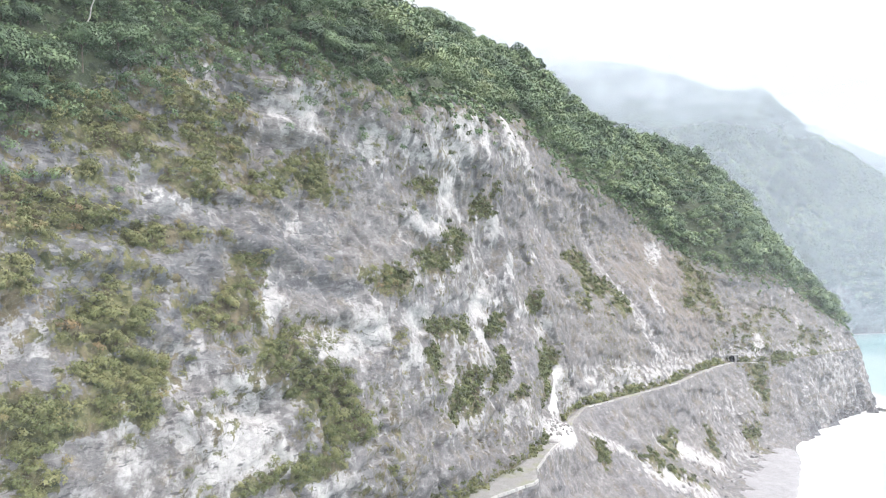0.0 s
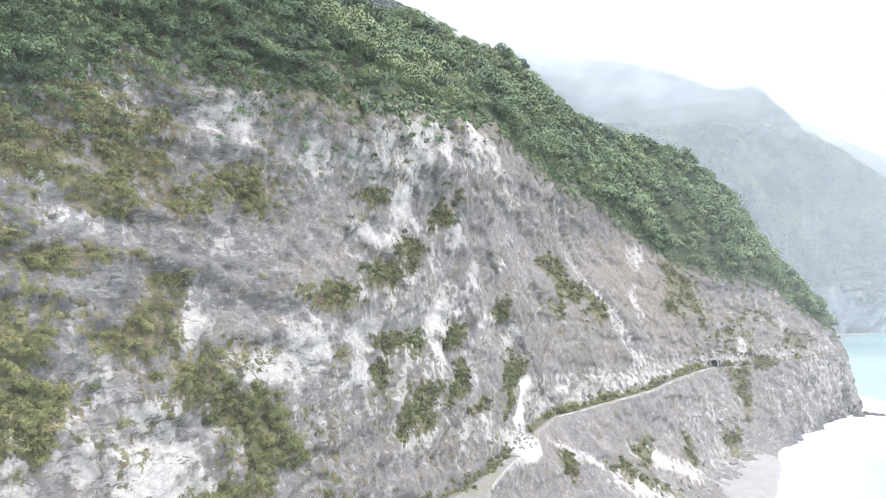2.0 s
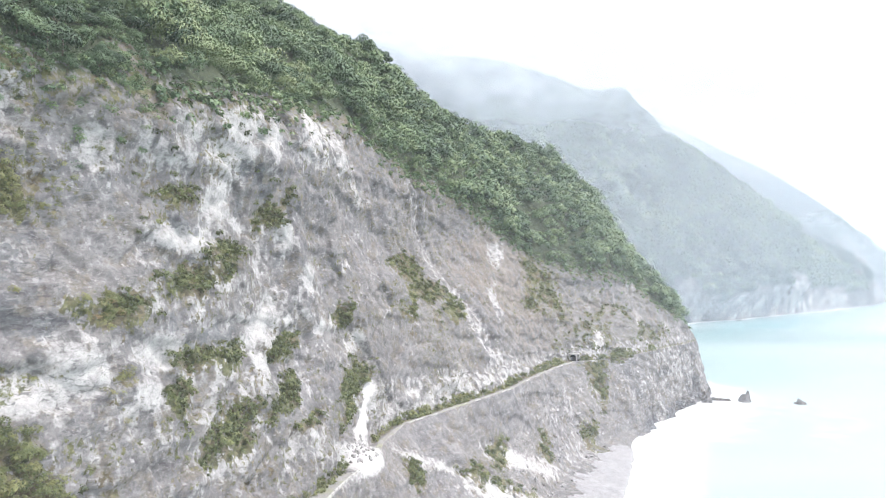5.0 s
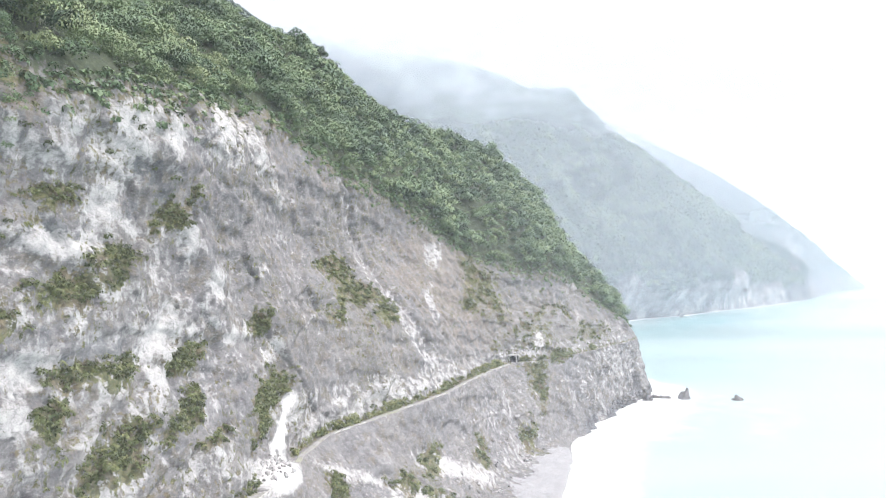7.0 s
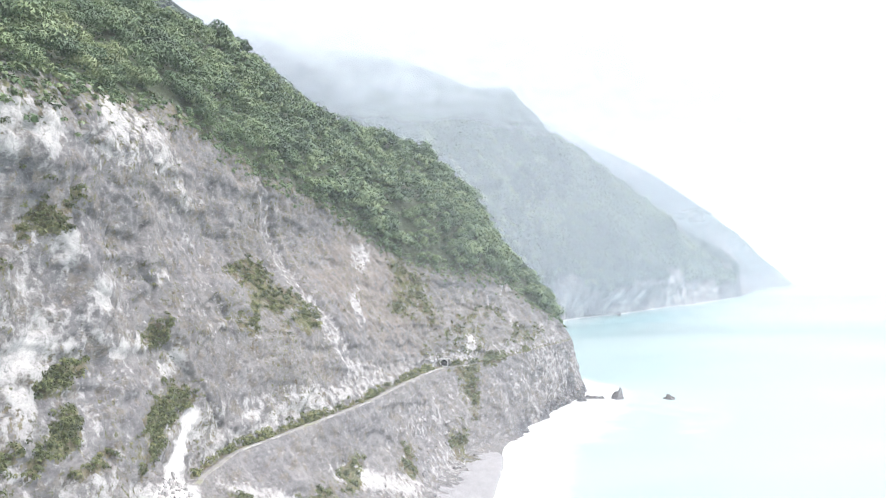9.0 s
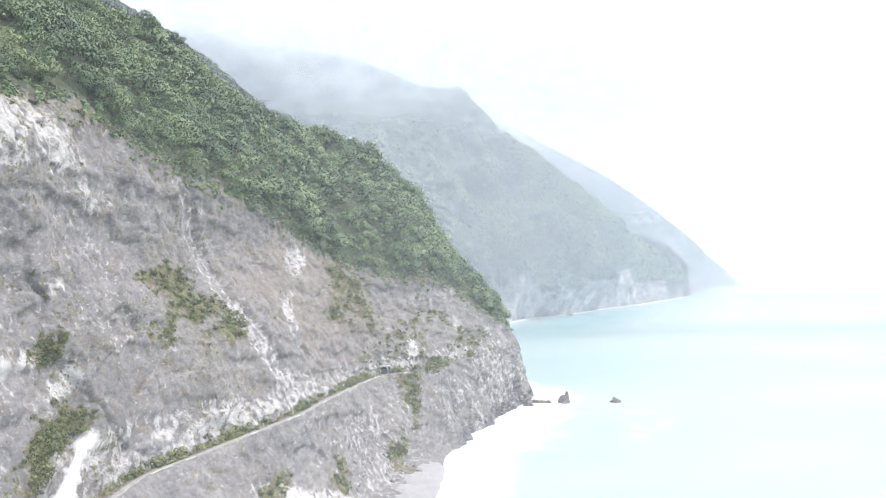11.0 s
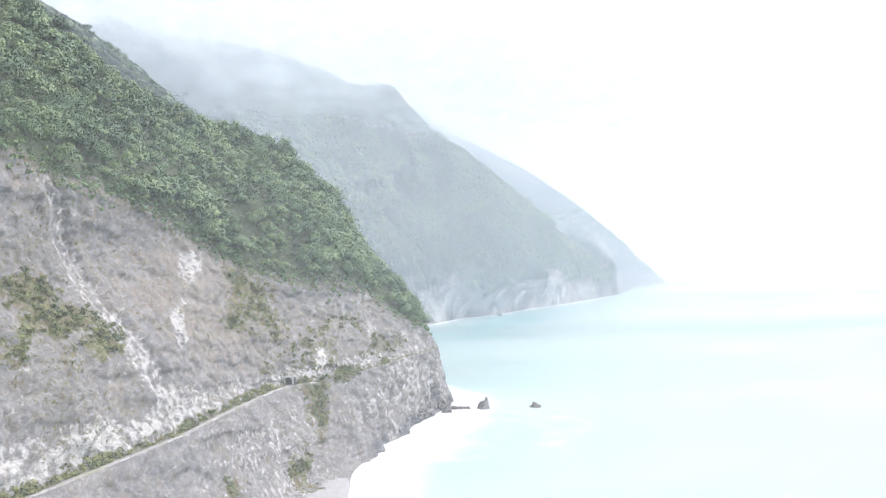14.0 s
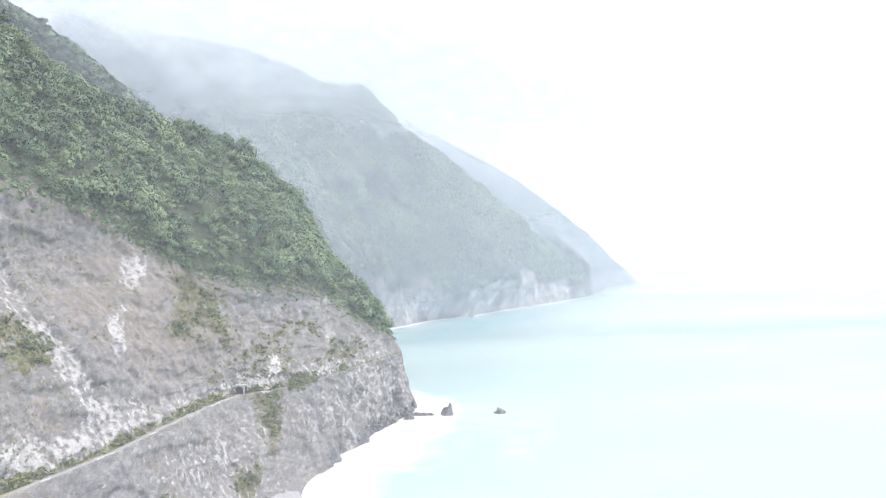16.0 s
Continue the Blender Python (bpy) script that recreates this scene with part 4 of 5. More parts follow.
mist_veil("air_haze", "faint damp haze in the air off the cliff", ring(246, 84), 700, 0.05, 2000, 3000, 4, -2.0, (TURN, [0.0, 0.01, 0.06, 0.06, 0.02, 0.02, 0.01, 0.0]))
mist_veil("sea_mist", "thin veil of pale sea mist beyond the headland", [(-900, 1010), (100, 960), (620, 880), (1500, 620), (3200, 60)], 900, 0.16, 900, 1800, 3, 1.0)
mist_veil("hill_mist", "pale haze and low cloud before the far mountain", [(-900, 1500), (100, 1330), (700, 1230), (1500, 1100), (4200, 400)], 1300, 0.195, 340, 590, 5, 1.0)
mist_veil("hill_mist", "pale haze and low cloud before the far mountain", [(-900, 1600), (100, 1420), (700, 1310), (1500, 1240), (4200, 600)], 1300, 0.195, 360, 610, 6, 1.0)
mist_veil("far_mist", "white haze between the far mountain and the last headland", [(-300, 2650), (900, 2560), (1500, 2500), (2100, 2480), (2600, 2300), (4800, 1500)], 1700, 0.26, 300, 900, 8, 1.0)
mist_veil("far_mist", "white haze between the far mountain and the last headland", [(-300, 2690), (900, 2600), (1500, 2540), (2100, 2510), (2600, 2400), (4800, 1700)], 1700, 0.26, 300, 900, 9, 1.0)

# ---- woods on the slope ----
leaf_green = leaf_material("broadleaf_foliage", (0.050, 0.090, 0.048), (0.112, 0.176, 0.088), (0.194, 0.258, 0.120), (0.27, 0.295, 0.155))
leaf_olive = leaf_material("dry_shrub_foliage", (0.060, 0.078, 0.032), (0.150, 0.170, 0.068), (0.225, 0.228, 0.10), (0.25, 0.185, 0.10))
k = Nodes("grey_bark")
bark = k.surface(k.ramp(k.noise(3.0, 5, 0.6, k.stretch((1, 1, 0.2))), (0.3, (0.09, 0.075, 0.06)), (0.7, (0.22, 0.19, 0.16))), 0.9, k.bump(k.noise(6.0, 4), 0.1, 0.6), 0.2)
rng = np.random.default_rng(11)


def leaf_cloud(clumps, leaves, spread, leaf, squash=0.85):
    """Leaf sprays round clump centres: count by 4 by xyz, the fourth being the way the spray faces."""
    out = []
    for c in clumps:
        way = rng.normal(size=(leaves, 3))
        way /= np.linalg.norm(way, axis=1)[:, None]
        way[:, 2] = np.where(way[:, 2] < -0.4, -way[:, 2], way[:, 2])
        middle = np.asarray(c[:3]) + way * c[3] * spread * rng.uniform(0.8, 1.06, (leaves, 1)) * (1, 1, squash)
        face = way + rng.normal(size=(leaves, 3)) * 0.26 + (0, 0, 0.25)
        face /= np.linalg.norm(face, axis=1)[:, None]
        side = np.cross(face, rng.normal(size=(leaves, 3)))
        side /= np.linalg.norm(side, axis=1)[:, None]
        other = np.cross(face, side)
        size = leaf * rng.uniform(0.6, 1.35, (leaves, 1))
        droop = -0.35 * size * (0, 0, 1)
        soft = 0.75 * way + 0.35 * face * np.sign((face * way).sum(1))[:, None] + (0, 0, 0.1)
        soft /= np.linalg.norm(soft, axis=1)[:, None]
        out.append(np.stack([middle - side * size * 0.55, middle + side * size * 0.55, middle + other * size * 0.95 + droop, soft], 1))
    return np.concatenate(out)


def crown(radius, height, clump_count, leaves, leaf):
    """A domed crown: billowing heads of leaves, the middle ones highest, the outer ones hanging low."""
    clumps = []
    for i in range(clump_count):
        r = radius * 0.8 * math.sqrt(i / clump_count) * rng.uniform(0.85, 1.1)
        a = i * 2.4 + rng.uniform(-0.5, 0.5)
        z = height * (0.16 + 0.58 * math.sqrt(max(0.0, 1 - (r / radius) ** 2))) * rng.uniform(0.8, 1.15)
        clumps.append((r * math.cos(a), r * math.sin(a), z, radius * rng.uniform(0.34, 0.5)))
    cloud = leaf_cloud(clumps, leaves, 1.0, leaf)
    dome = cloud[:, :3].mean(1) - (0, 0, 0.2 * height)
    dome = dome / (radius, radius, 0.65 * height)
    dome /= np.linalg.norm(dome, axis=1)[:, None] + 1e-6
    cloud[:, 3] = 0.45 * cloud[:, 3] + 0.65 * dome
    cloud[:, 3] /= np.linalg.norm(cloud[:, 3], axis=1)[:, None] + 1e-6
    return cloud


def trunk_mesh(name, height, radius):
    """A tapered, slightly bent trunk with four limbs."""
    bm = bmesh.new()
    rises = [((0, 0, -1.5), (0.25, 0.1, height * 0.62), radius, radius * 0.55)]
    for i in range(4):
        a = i * 1.6 + rng.uniform(0, 0.8)
        reach = height * rng.uniform(0.2, 0.32)
        rises.append(((0.2, 0.08, height * rng.uniform(0.38, 0.58)), (reach * math.cos(a), reach * math.sin(a), height * rng.uniform(0.7, 0.85)), radius * 0.42, radius * 0.14))
    for a, b, wide, narrow in rises:
        a, b = Vector(a), Vector(b)
        turned = (b - a).to_track_quat("Z", "Y").to_matrix().to_4x4()
        bmesh.ops.create_cone(bm, segments=6, radius1=wide, radius2=narrow, depth=(b - a).length, matrix=Matrix.Translation((a + b) / 2) @ turned)
    me = bpy.data.meshes.new(name)
    bm.to_mesh(me)
    bm.free()
    return me


def slope_samples(weight, density, seed):
    """Places scattered over the cliff's surface: along, inland, height and row number, by a weight for each cell."""
    pick = np.random.default_rng(seed)
    a, b, c = CLIFF[:-1, :-1], CLIFF[:-1, 1:], CLIFF[1:, :-1]
    area = np.linalg.norm(np.cross(b - a, c - a), axis=-1)
    expected = area * weight[:-1, :-1] * density
    count = np.floor(expected + pick.uniform(size=expected.shape)).astype(int)
    i, j = np.nonzero(count)
    reps = count[i, j]
    i, j = np.repeat(i, reps), np.repeat(j, reps)
    u, v = pick.uniform(size=(2, len(i)))
    p = CLIFF[i, j] + u[:, None] * (CLIFF[i, j + 1] - CLIFF[i, j]) + v[:, None] * (CLIFF[i + 1, j] - CLIFF[i, j])
    return p, SS[i, j], cliff_z[i, j]


def scatter(name, templates, places, turns, sizes, tints, material, label, category, group=""):
    """Many copies of leaf clouds joined into one object of stuff."""
    blocks, shade = [], []
    which = rng.integers(0, len(templates), len(places))
    for t, leaves in enumerate(templates):
        mine = which == t
        if not mine.any():
            continue
        c, s = np.cos(turns[mine]), np.sin(turns[mine])
        c, s = c[:, None, None], s[:, None, None]
        turned = np.stack([c * leaves[None, ..., 0] - s * leaves[None, ..., 1], s * leaves[None, ..., 0] + c * leaves[None, ..., 1], np.broadcast_to(leaves[None, ..., 2], (len(c), *leaves.shape[:2]))], -1)
        turned[:, :, :3] = turned[:, :, :3] * sizes[mine][:, None, None, None] + places[mine][:, None, None, :]
        blocks.append(turned.reshape(-1, 4, 3))
        shade.append(np.repeat(tints[mine], len(leaves) * 3))
    me = leaf_mesh(name, np.concatenate(blocks))
    paint(me, "tint", np.concatenate(shade))
    return part(name, me, material)


in_sight = (VV > 5.2) & (VV < 11.6) & (SS > 32) & (SS < 800) & (cliff_z < 150 + 0.42 * SS)
trees, tree_s, tree_z = slope_samples(step(0.2, 0.6, wooded) * in_sight * (1 + 1.0 * (SS < 150)), 0.0172, 5)
stand = (tree_s > 30) & (tree_s < 235) & (tree_z < 205)
near_index = np.nonzero(stand)[0]
near_index = near_index[np.argsort(tree_s[near_index] + 0.5 * np.abs(tree_z[near_index] - 140))][:180]
rng.shuffle(near_index)
is_near = np.zeros(len(trees), bool)
is_near[near_index] = True

crowns = []
for i in range(6):
    leaves = crown(rng.uniform(2.4, 3.6), rng.uniform(4.2, 5.8), 12, 170, 0.25)
    me = leaf_mesh("crown", leaves)
    paint(me, "tint", np.full(len(leaves) * 3, -0.35 + i / 6))
    me.materials.append(leaf_green)
    stem = trunk_mesh("trunk", 4.2, 0.14)
    stem.materials.append(bark)
    crowns.append((me, stem))
TREE_LABELS = ["dense green broadleaf tree rooted on the steep slope", "dark leafy tree leaning out above the cliff edge", "light green bushy tree among the hillside woods"]
for i, index in enumerate(near_index):
    me, stem = crowns[i % 6]
    tree = new("tree")
    tree.matrix_world = Matrix.Translation(trees[index]) @ pose(0, 0, -0.4, 0, 0, float(rng.uniform(0, 360))) @ Matrix.Diagonal((*([float(rng.uniform(0.7, 1.35))] * 3), 1))
    tagged(tree, TREE_LABELS[0 if i % 6 < 3 else (1 if i % 6 == 3 else 2)], "tree", "trees on the slope above the cliff")
    part("trunk", stem, None, tree)
    part("crown", me, None, tree)

rest = ~is_near
tone = np.clip(fbm(trees[:, 0] / 34, trees[:, 1] / 34, trees[:, 2] / 34, 3, 90) * 1.7 - 0.45 + rng.normal(0, 0.42, len(trees)), -0.45, 0.78)
bulk = rng.uniform(0.75, 1.2, len(trees)) * (0.88 + 1.9 * fbm(trees[:, 0] / 26, trees[:, 1] / 26, 0, 3, 91) ** 2)
for stretch, count, heads, leaf in ((rest & (tree_s < 290), 8, 100, 0.34), (rest & (tree_s >= 290) & (tree_s < 430), 7, 68, 0.46), (rest & (tree_s >= 430), 7, 40, 0.66)):
    low_crowns = [crown(rng.uniform(3.0, 5.2), rng.uniform(6.0, 10.0), count, heads, leaf) for i in range(8)]
    woods = scatter("hillside_woods", low_crowns, trees[stretch] - (0, 0, 0.4), rng.uniform(0, 6.28, stretch.sum()), bulk[stretch], tone[stretch] * 1.5 + np.where(tree_s[stretch] > 290, 0.34, 0.08), leaf_green, "", "")
    tagged(woods, "dense green subtropical forest covering the steep mountainside", "forest", kind="stuff")
# scrub under and between the trees
scrub, scrub_s, scrub_z = slope_samples(np.maximum(wooded, 1.2 * fringe**2.2 * (VV > 5.3)) * in_sight * (0.50 + 5.6 * (SS < 150) + 1.6 * (SS >= 150) * (np.abs(cliff_z - brow + 2) < 9)), 0.030, 6)
for stretch, leaves, leaf in ((scrub_s < 150, 54, 0.23), (scrub_s >= 150, 15, 0.62)):
    bushes = [leaf_cloud([(0, 0, 0.5, 1.0), (0.8, 0.3, 0.3, 0.7), (-0.5, 0.6, 0.4, 0.7)], leaves, 1.0, leaf) for i in range(5)]
    count = int(stretch.sum())
    under = scatter("undergrowth", bushes, scrub[stretch], rng.uniform(0, 6.28, count), rng.uniform(0.8, 1.8, count), rng.uniform(-0.2, 1.1, count), leaf_green, "", "")
    tagged(under, "tangled green undergrowth between the hillside trees", "undergrowth", kind="stuff")

# canopy of the far slopes
far_clumps = [leaf_cloud([(0, 0, 0.3, 1.0)], 13, 1.0, 0.95) for i in range(5)]
for (points, rocky), count, size in zip(canopies, (11000, 0, 2200), (5.2, 0, 4.2)):
    if not count:
        continue
    rows, cols = points.shape[0] - 8, points.shape[1]
    i, j = rng.integers(8, rows, count * 2), rng.integers(0, cols, count * 2)
    fine = (rocky[i, j] < 0.35) & (points[i, j, 2] > 45)
    i, j = i[fine][:count], j[fine][:count]
    at = points[i, j] + rng.uniform(-3, 3, (len(i), 3)) * (1, 1, 0.3)
    shade = np.clip(fbm(at[:, 0] / 90, at[:, 1] / 90, at[:, 2] / 90, 3, 97) * 2.4 - 0.7 + rng.normal(0, 0.5, len(at)), -0.4, 1.8)
    far_woods = scatter("far_woods", far_clumps, at, rng.uniform(0, 6.28, len(at)), size * rng.uniform(0.6, 1.4, len(at)), shade, leaf_green, "", "")
    tagged(far_woods, "distant green forest canopy softened by haze", "forest", kind="stuff")

# ---- shrubs that cling to the cliff, patch by patch ----
def shrub_leaves(leaves, leaf):
    return [leaf_cloud([(0, 0, 0.35, 0.8), (0.7, 0.2, 0.2, 0.6), (-0.4, 0.6, 0.25, 0.6)], leaves, 1.0, leaf) for i in range(6)]


shrubs, fine_shrubs = shrub_leaves(18, 0.40), shrub_leaves(64, 0.20)
cover = patches(GREENS, SS, cliff_z)
cover = (step(0.42, 0.8, cover) * (1.0 + 0.5 * (SS < 135)) + 0.16 * step(0.12, 0.4, cover) + 0.05 * thin * (SS < 150) + 0.05 * fringe * (VV > 5.3)) * (1 - 0.8 * wooded) * (VV > 2.2)
spots, spot_s, spot_z = slope_samples(cover, 0.34, 200)
keep = rng.uniform(size=len(spots)) < np.where(spot_s > 300, 0.30, 1.0)
spots, spot_s, spot_z = spots[keep], spot_s[keep], spot_z[keep]
beside = np.nonzero((spot_s > 78) & (spot_s < 122) & (spot_z < 100))[0]
rng.shuffle(beside)
beside = beside[:280]
shrub_meshes = []
for i, leaves in enumerate(fine_shrubs):
    me = leaf_mesh("shrub", leaves)
    paint(me, "tint", np.full(len(leaves) * 3, 0.3 + i / 8))
    me.materials.append(leaf_olive)
    shrub_meshes.append(me)
for i, index in enumerate(beside):
    ob = part("shrub", shrub_meshes[i % 6], None)
    ob.matrix_world = Matrix.Translation(spots[index]) @ pose(0, 0, 0, rz=float(rng.uniform(0, 360))) @ Matrix.Diagonal((*([float(rng.uniform(0.8, 1.7))] * 3), 1))
    tagged(ob, "olive-green leafy shrub clinging to a ledge of the cliff", "shrub", "shrubs on the big cliff ledge")
others = np.ones(len(spots), bool)
others[beside] = False
for stretch, kinds in ((others & (spot_s < 135), fine_shrubs), (others & (spot_s >= 135), shrubs)):
    count = int(stretch.sum())
    rest_of = scatter("cliff_shrubs", kinds, spots[stretch], rng.uniform(0, 6.28, count), rng.uniform(0.7, 1.6, count) * np.where(spot_s[stretch] > 300, 1.3, 1.0), np.clip(rng.normal(0.66, 0.38, count), 0, 2), leaf_olive, "", "")
    tagged(rest_of, "olive and brown shrubs scattered over the ledges of the cliff", "shrubs", kind="stuff")

# shrubs along the inner edge of the road
verge_weight = step(ROAD_SPAN + 0.6, ROAD_SPAN + 0.8, VV) * (1 - step(ROAD_SPAN + 1.02, ROAD_SPAN + 1.1, VV)) * (np.abs(SS - 240) > 15) * (SS > 60) * (SS < 640) * (np.abs(SS - 525) > 10) * (0.25 + step(0.45, 0.6, fbm(SS / 14, 0.0, 0, 3, 300)))
spots, verge_s, _ = slope_samples(verge_weight, 0.5, 400)
verge = scatter("road_verge_shrubs", shrubs, spots, rng.uniform(0, 6.28, len(spots)), rng.uniform(0.6, 1.3, len(spots)) * np.where(verge_s > 250, 1.45, 1.0), rng.uniform(0.0, 1.4, len(spots)), leaf_olive, "", "")
tagged(verge, "green shrubs and grass along the inner edge of the road", "shrubs", kind="stuff")

# ---- road, parapets, tunnel, rubble ----
k = Nodes("dusty_road")
dust = k.ramp(k.noise(0.5, 6, 0.65), (0.3, (0.22, 0.217, 0.212)), (0.6, (0.29, 0.285, 0.278)), (0.8, (0.36, 0.353, 0.345)))
dust = k.mix(k.ramp(k.noise(0.16, 4), (0.5, 0.0), (0.64, 0.6)), dust, (0.24, 0.25, 0.16))
road_surface = k.surface(dust, 0.9, k.bump(k.noise(2.5, 5), 0.2, 0.5), 0.25)
k = Nodes("weathered_concrete")
concrete = k.surface(k.ramp(k.noise(0.9, 6, 0.65, k.stretch((1, 1, 0.3))), (0.3, (0.32, 0.315, 0.305)), (0.6, (0.48, 0.47, 0.455)), (0.8, (0.64, 0.63, 0.61))), 0.85, k.bump(k.noise(3.0, 4), 0.15, 0.5), 0.25)

for first, last, inner in ((70, 228, 0.93), (247, 528, 0.46)):
    s = np.arange(first, last, 1.0)
    outer, width = sharp(LEDGE, s, 1), sharp(LEDGE, s, 2)
    lanes = np.linspace(0.05, inner, 7)[:, None]
    n = outer + 0.25 + width * lanes + 0.25 * (vnoise(s / 5, lanes * 3, 0, 80) - 0.5)
    z = ROAD_HEIGHT + 0.12 + 0.06 * vnoise(s / 3, lanes * 4, 0, 81) + 0 * n
    edge = np.concatenate([spot(s, n[:1], z[:1] - 0.5), spot(s, n, z), spot(s, n[-1:] + 0.1, z[-1:] - 0.5)])
    tagged(part("road", grid_mesh("road", edge), road_surface), "dusty pale abandoned coast road cut into the cliff", "road", kind="structure")


def wall_run(first, last, gap, tall, thick, inset, label):
    """A low parapet of separate blocks along the road's outer edge."""
    s = first
    while s < last:
        if s > 240 and rng.uniform() < 0.7:
            s += gap
            continue
        e = min(s + gap - 0.3, last)
        bm = bmesh.new()
        ends = []
        for q in (s, e):
            n = float(sharp(LEDGE, q, 1)) + inset
            x, y, _ = spot(q, n, 0.0)
            ends.append(Vector((x, y, 0)))
        way = (ends[1] - ends[0])
        bmesh.ops.create_cube(bm, size=1)
        bmesh.ops.scale(bm, vec=(way.length, thick, tall), verts=bm.verts)
        bmesh.ops.bevel(bm, geom=bm.edges[:], offset=0.06, segments=1, affect="EDGES")
        ob = part("parapet_block", bm, concrete)
        middle = (ends[0] + ends[1]) / 2
        ob.matrix_world = pose(middle.x, middle.y, ROAD_HEIGHT + tall / 2 - 0.1, rz=math.degrees(math.atan2(way.y, way.x)) + float(rng.uniform(-1.2, 1.2)))
        tagged(ob, label, "parapet", "parapet blocks along the road")
        s += gap


wall_run(150, 178, 4.0, 0.8, 0.5, 0.3, "pale concrete parapet block on the edge of the road")
wall_run(184, 226, 3.0, 0.8, 0.55, 0.3, "pale concrete parapet block on the edge of the road")
wall_run(262, 526, 6.0, 0.45, 0.45, 0.2, "low weathered kerb block on the outer edge of the road")


# rock of the bore, its inner darkness put into a near-black colour
k = Nodes("shaded_bore_rock")
bore_shade = k.surface(k.ramp(k.noise(0.8, 6, 0.7), (0.35, (0.012, 0.012, 0.013)), (0.65, (0.04, 0.039, 0.038))), 0.9, k.bump(k.noise(1.5, 5, 0.7), 0.3, 0.7), 0.2)


def tunnel_portal():
    """A concrete portal with an arched mouth and a short dark bore behind it."""
    base = new("tunnel_portal")
    x, y, _ = spot(TUNNEL[0] - 1.5, TUNNEL[1], 0.0)
    base.matrix_world = pose(x, y, ROAD_HEIGHT, rz=-16.0)      # its y axis runs along the coast
    half, spring, wide, top = 2.3, 2.2, 3.1, 5.0
    arch = [(-half, 0.0)] + [(-half * math.cos(a), spring + half * math.sin(a)) for a in np.linspace(0, math.pi, 15)] + [(half, 0.0)]
    rim = [(-wide, 0.0)] + [(-wide + 2 * wide * i / 14, top) for i in range(15)] + [(wide, 0.0)]
    bm = bmesh.new()
    loops = [[bm.verts.new((px, depth, pz)) for px, pz in line] for line, depth in ((arch, -0.9), (rim, -0.9), (rim, 5.0), (arch, 5.0))]
    for a, b in ((0, 1), (1, 2), (2, 3), (3, 0)):
        for i in range(len(arch) - 1):
            bm.faces.new((loops[a][i], loops[a][i + 1], loops[b][i + 1], loops[b][i]))
    bmesh.ops.recalc_face_normals(bm, faces=bm.faces)
    part("portal_wall", bm, concrete, base)
    bm = bmesh.new()
    lines = [[bm.verts.new((px * 1.02, depth, pz * 1.02)) for px, pz in arch] for depth in (1.0, 8.0, 22.0)]
    for a in (0, 1):
        for i in range(len(arch) - 1):
            bm.faces.new((lines[a][i], lines[a][i + 1], lines[a + 1][i + 1], lines[a + 1][i]))
    bm.faces.new(lines[2])
    part("bore", bm, bore_shade, base, "rough rock bore, coloured near black for its shade")
    bm = bmesh.new()
    bmesh.ops.create_cube(bm, size=1)
    bmesh.ops.scale(bm, vec=(2 * wide + 2.4, 1.6, 0.9), verts=bm.verts)
    bmesh.ops.translate(bm, vec=(0, -0.9, top + 0.1), verts=bm.verts)
    bmesh.ops.bevel(bm, geom=bm.edges[:], offset=0.08, segments=1, affect="EDGES")
    part("cornice", bm, concrete, base)
    return tagged(base, "pale concrete portal of a dark arched road tunnel", "tunnel portal")


tunnel_portal()

pale = rock_material("fresh_rubble", grow=False)
boulder_meshes = []
for i in range(6):
    bm = bmesh.new()
    bmesh.ops.create_icosphere(bm, subdivisions=2, radius=1)
    for v in bm.verts:
        d = 0.8 + 0.55 * noise.fractal(v.co * 1.1 + Vector((i * 9.0, 2, 5)), 1.0, 2.0, 3)
        v.co = Vector((v.co.x * d * 1.2, v.co.y * d, v.co.z * d * 0.8))
    me = bpy.data.meshes.new("boulder")
    bm.to_mesh(me)
    bm.free()
    layer = me.attributes.new("scar", "FLOAT", "POINT")
    layer.data.foreach_set("value", np.full(len(me.vertices), 0.8 if i < 3 else 0.25, np.float32))
    me.materials.append(pale if i < 3 else wet_rock)
    boulder_meshes.append(me)


def strew(weight, density, seed, kinds, size, label, group, limit):
    spots, _, _ = slope_samples(weight, density, seed)
    rng.shuffle(spots)
    for p in spots[:limit]:
        ob = part("boulder", boulder_meshes[kinds[int(rng.integers(0, len(kinds)))]], None)
        ob.matrix_world = Matrix.Translation(p) @ pose(0, 0, 0.1, *(float(v) for v in rng.uniform(0, 360, 3))) @ Matrix.Diagonal((*([float(rng.uniform(*size))] * 3), 1))
        tagged(ob, label, "boulder", group)


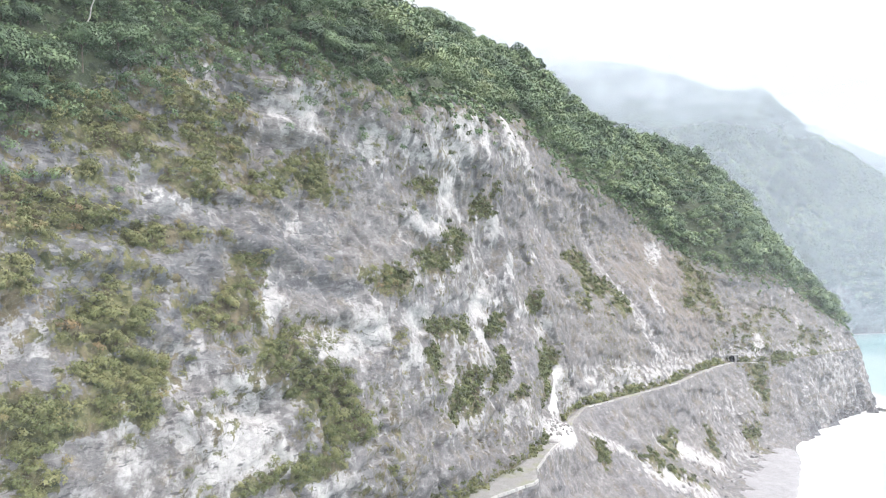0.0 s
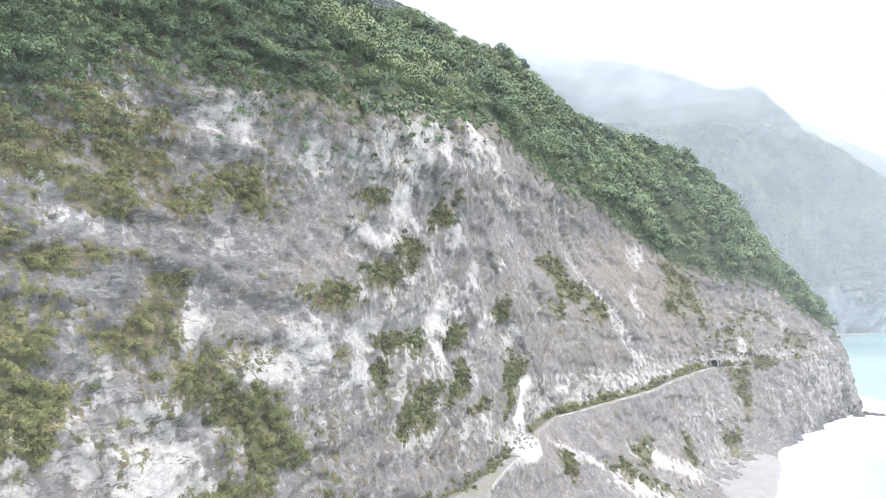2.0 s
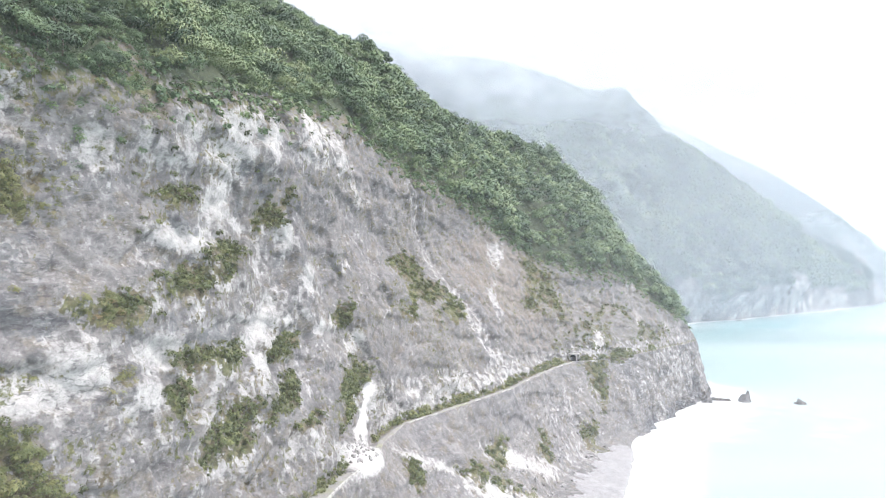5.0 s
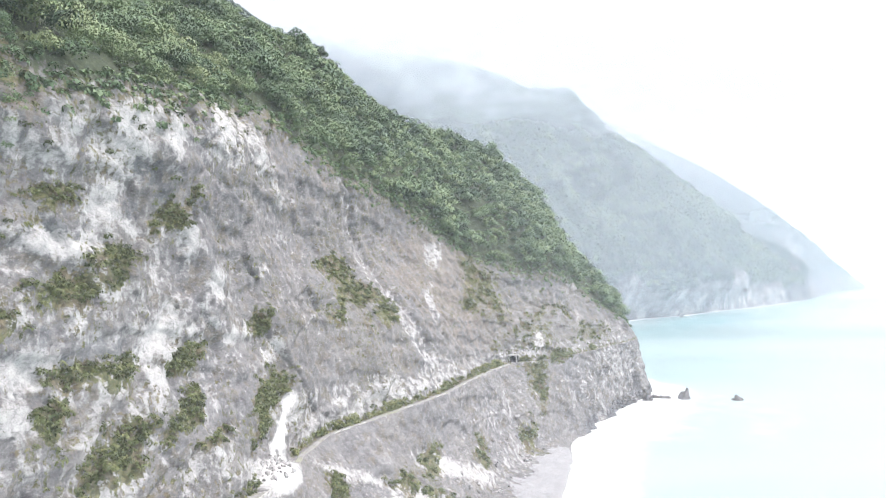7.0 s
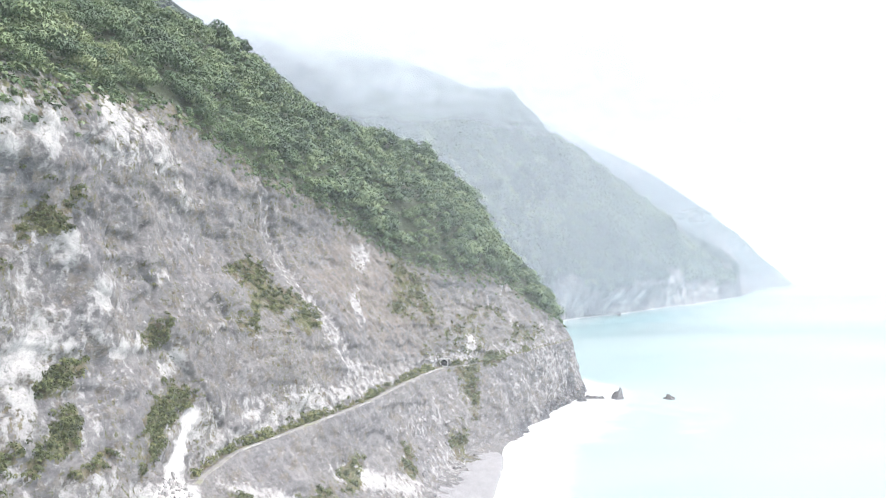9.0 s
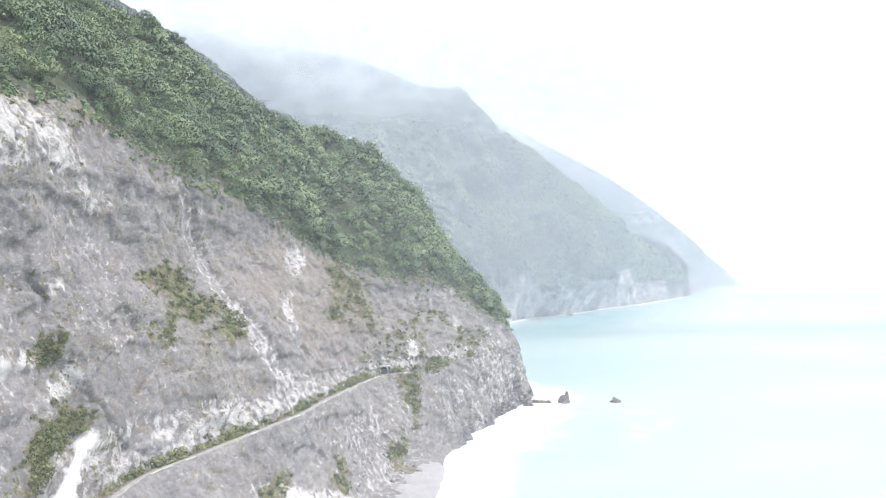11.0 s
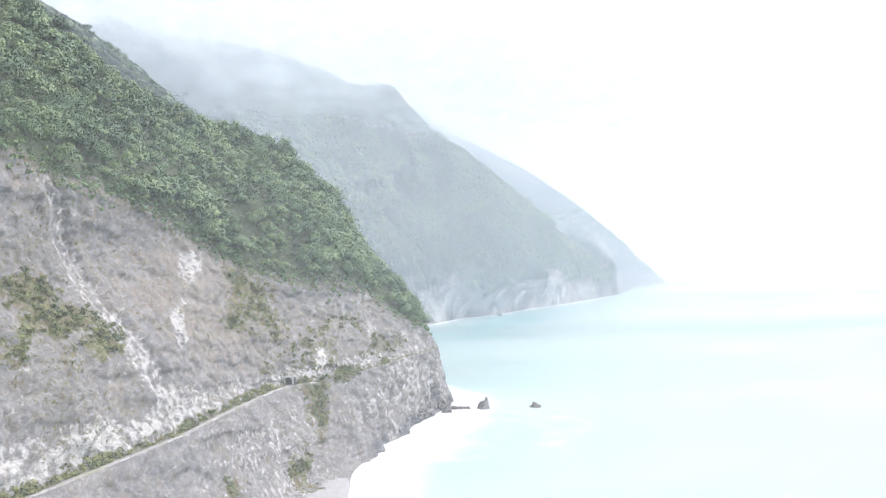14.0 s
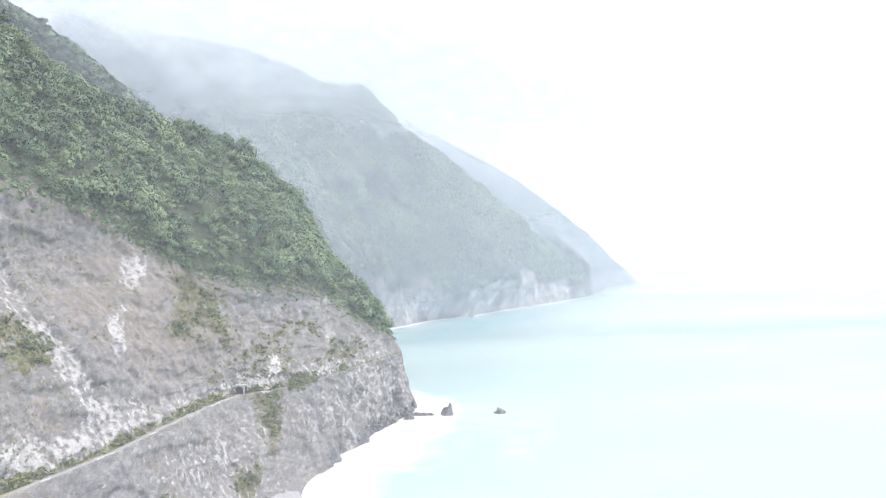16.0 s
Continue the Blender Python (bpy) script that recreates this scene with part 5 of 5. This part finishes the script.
strew(step(0.35, 0.7, heap), 0.35, 500, (0, 1, 2), (0.3, 1.1), "pale freshly broken boulder in the rockfall on the road", "rockfall boulders", 90)
strew((np.abs(SS - 685) < 62) * (VV > 1.0) * (VV < 2.15), 0.09, 501, (3, 4, 5), (1.0, 3.2), "dark wave-washed boulder at the foot of the headland", "boulders at the waterline", 60)
strew((np.abs(SS - 400) < 100) * (VV > 1.7) * (VV < 2.6), 0.012, 502, (0, 4, 5), (0.5, 1.6), "grey boulder fallen onto the beach", "boulders on the beach", 60)


def dead_tree(at, tall):
    """A bare, bleached tree: forked limbs as bent tapering tubes."""
    draw = random.Random(4)
    data = bpy.data.curves.new("dead_tree", "CURVE")
    data.dimensions, data.bevel_depth, data.bevel_resolution = "3D", 0.13, 1

    def limb(start, way, length, depth):
        line = data.splines.new("POLY")
        line.points.add(6)
        p, w = start.copy(), way.copy()
        for i, point in enumerate(line.points):
            point.co, point.radius = (*p, 1), max(0.15, (1 - i / 8) * (0.75**depth))
            w = (w + Vector([draw.uniform(-0.3, 0.3) for _ in range(3)])).normalized()
            p = p + w * length / 6
            if depth < 3 and i in (2, 4, 5):
                limb(p, (w + Vector([draw.uniform(-0.9, 0.9) for _ in range(3)])).normalized(), length * 0.55, depth + 1)

    limb(Vector((0, 0, -0.5)), Vector((0.5, 0.2, 0.8)).normalized(), tall, 0)
    ob = new("dead_tree", data)
    graph = bpy.context.evaluated_depsgraph_get()
    me = bpy.data.meshes.new_from_object(ob.evaluated_get(graph))
    bpy.data.objects.remove(ob)
    k = Nodes("bleached_wood")
    pale_wood = k.surface(k.ramp(k.noise(2.0, 5), (0.3, (0.42, 0.40, 0.36)), (0.7, (0.62, 0.60, 0.55))), 0.8, k.bump(k.noise(8.0, 4), 0.05, 0.5), 0.2)
    me.materials.clear()
    tree = part("dead_tree", me, pale_wood)
    tree.location = at
    return tagged(tree, "bare bleached dead tree among the green woods", "tree")


dead_tree(tuple(float(v) for v in spot(58, 121.0, 151.5)), 9.0)
